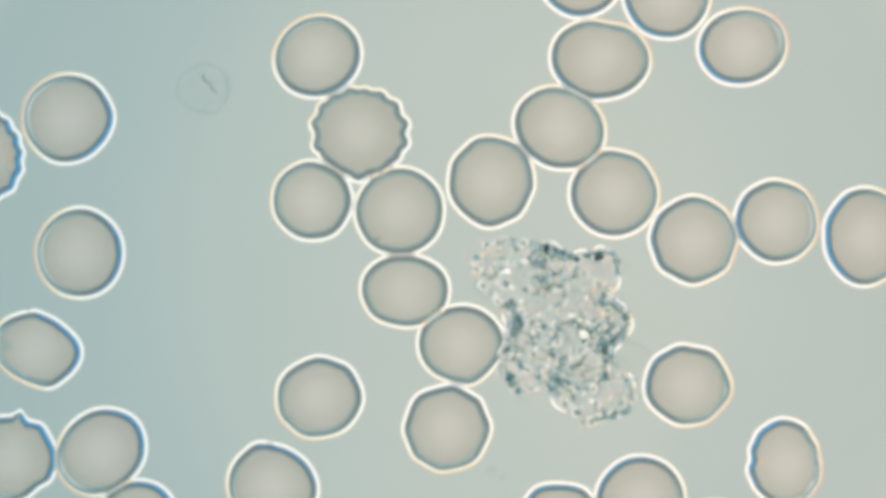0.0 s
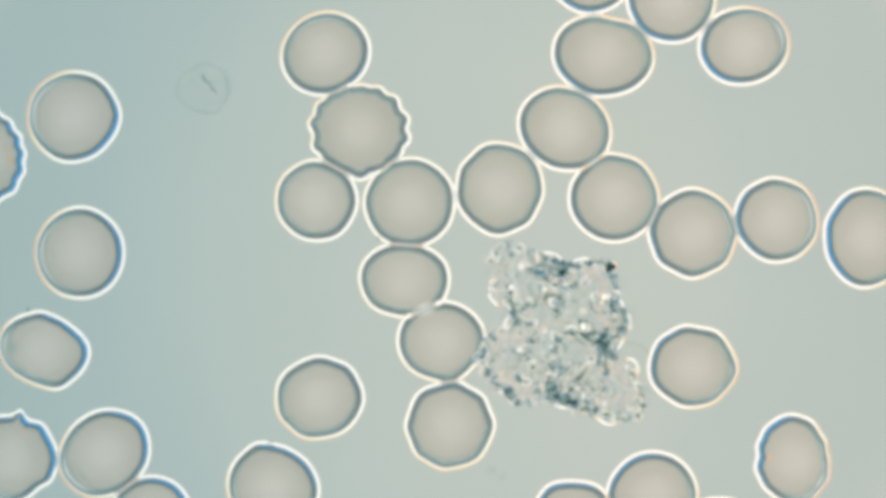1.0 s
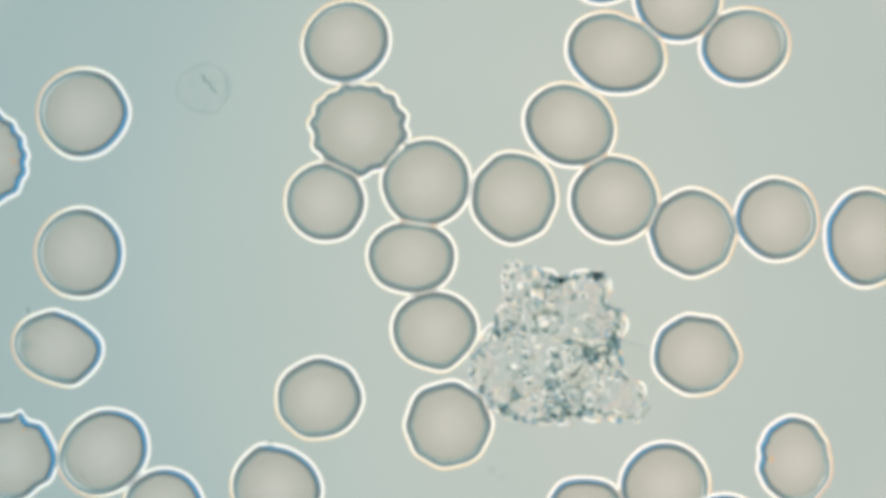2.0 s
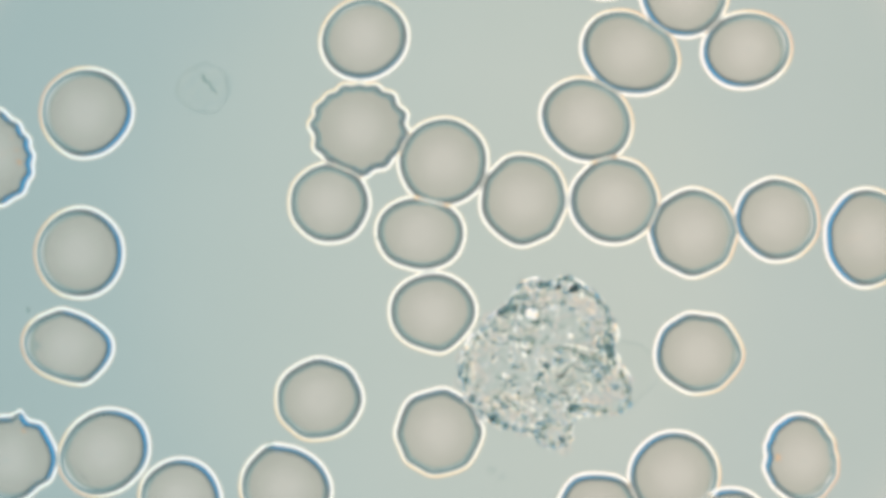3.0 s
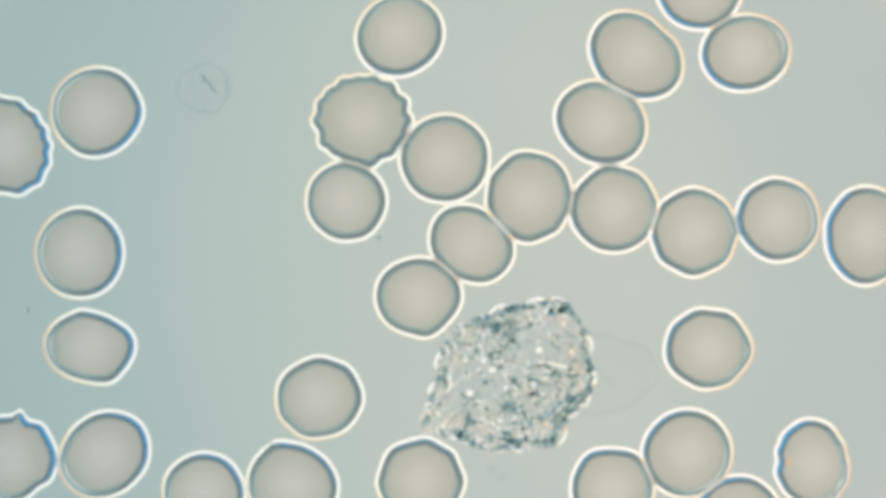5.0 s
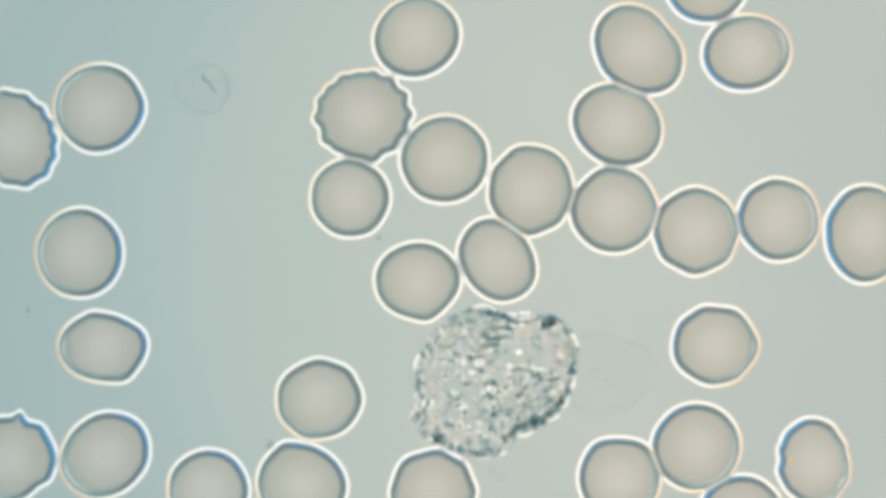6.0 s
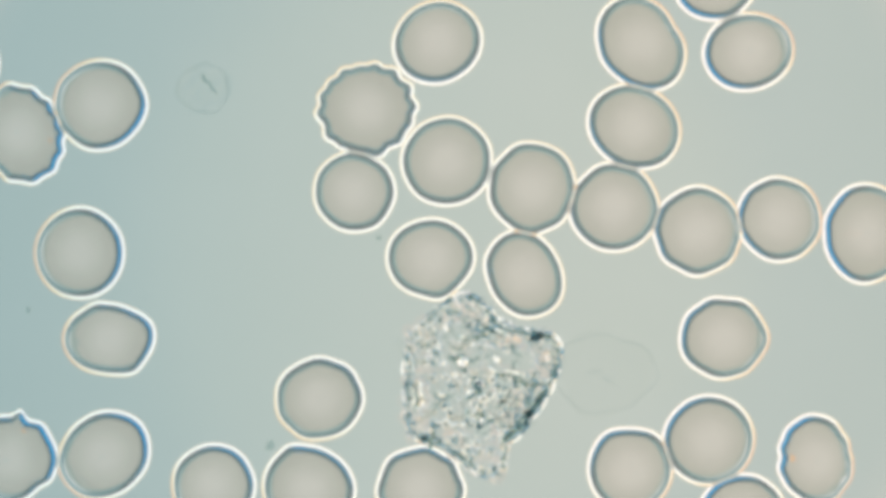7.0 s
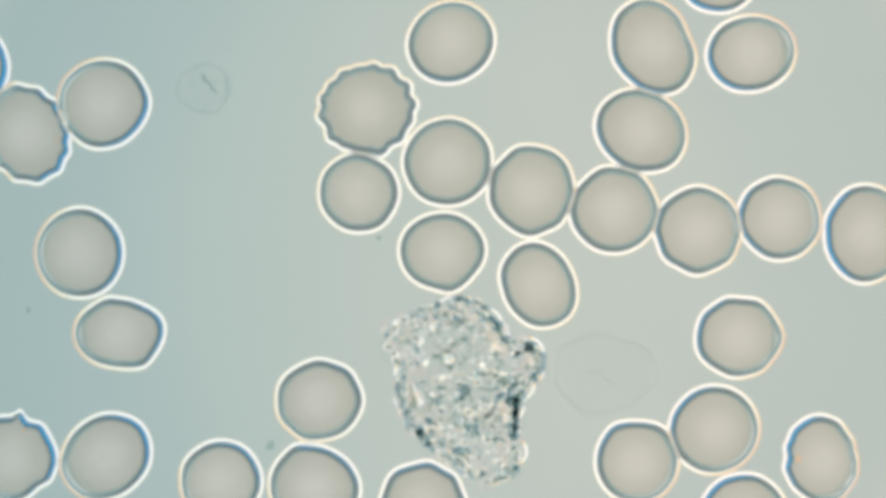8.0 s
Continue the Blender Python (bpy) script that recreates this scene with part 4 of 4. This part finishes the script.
    walk(CELLS["R"], way(17, [(0, 10.30, -24.34, 0), (0.5, 10.80, -24.34, 0), (1, 11.50, -24.18, 0), (1.5, 12.05, -23.95, 0), (3, 13.70, -23.49, 0), (3.5, 14.15, -22.80, 0), (4, 14.45, -22.27, 0), (4.5, 14.70, -21.73, 0), (6, 15.60, -20.28, 0), (6.5, 16.00, -19.74, 0), (7, 16.55, -19.51, 0), (7.5, 16.90, -19.28, 0), (8, 17.15, -18.82, 0)]))
    walk(CELLS["S"], way(18, [(0, 30.25, -18.93, -3), (0.5, 30.52, -18.70, -3), (1, 30.98, -18.62, -2), (1.5, 31.02, -18.78, -2), (3, 31.70, -18.54, 0), (3.5, 32.05, -18.70, 0), (4, 32.16, -18.93, 0), (4.5, 32.47, -19.01, 0), (6, 32.81, -18.85, 0), (6.5, 32.89, -18.78, 0), (7, 32.97, -18.62, 0), (7.5, 33.16, -18.47, 0), (8, 33.47, -18.62, 0)]))
    walk(CELLS["T"], way(19, [(0, 23.90, -26.05, 0), (0.5, 24.15, -25.95, 0), (1, 24.40, -25.85, 0), (1.5, 24.60, -25.65, 0), (3, 25.35, -24.95, 0), (3.5, 25.65, -24.50, 0), (4, 25.80, -24.15, 0), (4.5, 25.95, -23.95, 0), (6, 26.35, -23.75, 0), (6.5, 26.43, -23.75, 0), (7, 26.50, -23.75, 0), (7.5, 26.55, -23.70, 0), (8, 26.60, -23.65, 0)]))
    walk(CELLS["U"], way(20, [(0, 0.35, -15.85, 0), (0.5, 0.65, -15.80, 0), (1, 0.60, -15.60, 0), (1.5, 0.55, -15.50, 0), (3, -0.35, -16.20, 0), (3.5, -1.20, -17.10, 0), (4, -1.75, -18.10, 0), (4.5, -2.35, -19.45, 0), (6, -0.90, -21.50, 0), (6.5, -1.10, -21.50, 0), (7, -2.00, -21.35, 0), (7.5, -1.70, -22.05, 0), (8, -1.80, -22.65, 0)]))
    walk(CELLS["V"], way(21, [(0, -10.95, -13.15, 0), (0.5, -10.95, -13.17, 0), (1, -10.95, -13.18, 0), (1.5, -10.95, -13.20, 0), (3, -10.95, -13.28, 0), (3.5, -10.95, -13.30, 0), (4, -10.95, -13.23, 0), (4.5, -10.95, -13.15, 0), (6, -10.95, -13.30, 0), (6.5, -10.95, -13.35, 0), (7, -10.95, -13.25, 0), (7.5, -10.95, -13.33, 0), (8, -10.95, -13.40, 0)]))
    walk(CELLS["W"], way(22, [(0, -15.11, -21.05, 0), (0.5, -15.22, -20.97, 0), (1, -15.07, -21.12, 0), (1.5, -14.99, -21.20, 1), (3, -13.92, -21.20, 2), (3.5, -13.65, -21.20, 2), (4, -13.57, -21.05, 2), (4.5, -13.54, -20.97, 2), (6, -12.50, -20.89, 3), (6.5, -12.12, -21.12, 3), (7, -11.89, -21.20, 4), (7.5, -11.54, -21.36, 4), (8, -11.39, -21.12, 4)]))
    walk(CELLS["X"], way(23, [(0, -26.95, -24.06, 0), (0.5, -26.35, -23.91, 0), (1, -25.80, -23.76, 0), (1.5, -25.35, -23.46, 0), (3, -23.25, -22.15, 0), (3.5, -22.75, -22.00, 0), (4, -22.20, -22.00, 0), (4.5, -21.60, -21.84, 0), (6, -20.75, -21.31, 0), (6.5, -20.60, -21.16, 0), (7, -20.30, -20.93, 0), (7.5, -19.85, -20.70, 0), (8, -19.65, -20.55, 0)]))
    walk(CELLS["Y"], way(24, [(0, -30.28, -17.93, 0), (0.5, -30.05, -18.08, 0), (1, -29.98, -18.08, 0), (1.5, -30.05, -18.00, 0), (3, -29.98, -18.00, 0), (3.5, -30.05, -18.00, 0), (4, -29.98, -18.08, 0), (4.5, -29.98, -18.16, 0), (6, -29.90, -18.23, 0), (6.5, -29.90, -18.23, 0), (7, -29.98, -18.23, 0), (7.5, -29.90, -18.23, 0), (8, -29.82, -18.39, 0)]))
    walk(CELLS["Z"], way(25, [(0, -38.30, -18.55, 0), (8, -38.30, -18.55, 0)]))
    walk(CELLS["AA"], way(26, [(0, -35.99, -8.87, -8), (0.5, -35.69, -8.91, -7), (1, -35.38, -8.95, -6), (1.5, -34.70, -8.87, -5), (3, -33.24, -8.64, -1), (3.5, -32.70, -8.95, 0), (4, -32.24, -8.87, 2), (4.5, -31.79, -8.68, 3), (6, -30.10, -8.72, 8), (6.5, -29.64, -8.53, 10), (7, -29.56, -7.99, 10), (7.5, -29.03, -7.69, 10), (8, -28.65, -7.49, 10)]))
    walk(CELLS["BB"], way(27, [(0, -32.15, -0.35, 0), (8, -32.15, -0.35, 0)]))
    walk(CELLS["CC"], way(28, [(0, -33.22, 11.55, 0), (0.5, -32.91, 11.59, 0), (1, -32.72, 11.71, 0), (1.5, -32.26, 11.97, 0), (3, -31.58, 12.05, 0), (3.5, -31.65, 12.05, 0), (4, -31.27, 11.94, 0), (4.5, -30.92, 11.97, 0), (6, -30.43, 12.47, 0), (6.5, -30.43, 12.51, 0), (7, -30.35, 12.74, 0), (7.5, -30.24, 12.74, 0), (8, -30.08, 12.86, 0)]))
    walk(CELLS["DD"], way(29, [(0, -41.00, 8.55, 0), (0.5, -40.90, 8.50, 0), (1, -40.90, 8.45, 0), (1.5, -40.80, 8.40, 0), (3, -40.10, 8.25, 0), (3.5, -39.75, 8.35, 0), (4, -39.20, 8.65, 0), (4.5, -38.85, 8.90, 0), (6, -37.90, 9.75, 0), (6.5, -37.60, 10.05, 0), (7, -37.40, 10.20, 0), (7.5, -37.15, 10.20, 0), (8, -36.85, 10.20, 0)]))
    walk(CELLS["EE"], way(30, [(0, -47.70, 17.55, 0), (0.5, -47.42, 17.49, 0), (1, -47.14, 17.44, 0), (1.5, -46.87, 17.38, 0), (3, -46.03, 17.22, 0), (3.5, -45.76, 17.16, 0), (4, -45.48, 17.11, 0), (4.5, -45.20, 17.05, 0), (6, -43.80, 16.65, 0), (6.5, -43.45, 16.55, 0), (7, -43.10, 16.45, 0), (7.5, -42.65, 16.30, 0), (8, -42.20, 16.15, 0)]))
    walk(CELLS["FF"], way(31, [(0, -44.00, -1.05, 0), (0.5, -43.97, -1.08, 0), (1, -43.94, -1.11, 0), (1.5, -43.91, -1.14, 0), (3, -43.83, -1.22, 0), (3.5, -43.80, -1.25, 0), (4, -43.73, -1.27, 0), (4.5, -43.67, -1.28, 0), (6, -43.47, -1.33, 0), (6.5, -43.40, -1.35, 0), (7, -43.38, -1.38, 0), (7.5, -43.37, -1.42, 0), (8, -43.35, -1.45, 0)]))
    walk(CELLS["GG"], way(32, [(0, 12.15, 24.30, 0), (0.5, 12.60, 24.50, 0), (1, 13.05, 24.70, 0), (1.5, 13.70, 25.15, 0), (3, 14.40, 25.95, 0), (3.5, 14.60, 26.20, 0), (4, 14.73, 26.35, 0), (4.5, 14.87, 26.50, 0), (6, 15.27, 26.95, 0), (6.5, 15.40, 27.10, 0), (7, 15.53, 27.25, 0), (7.5, 15.67, 27.40, 0), (8, 15.80, 27.55, 0)]))
    walk(CELLS["HH"], way(33, [(0, -11.35, 26.15, 0), (0.5, -11.33, 26.25, 0), (1, -11.30, 26.35, 0), (1.5, -11.20, 26.80, 0), (3, -11.01, 27.74, 0), (3.5, -10.95, 28.05, 0), (4, -10.92, 28.22, 0), (4.5, -10.89, 28.38, 0), (6, -10.81, 28.88, 0), (6.5, -10.78, 29.05, 0), (7, -10.76, 29.22, 0), (7.5, -10.73, 29.38, 0), (8, -10.70, 29.55, 0)]))

motions()
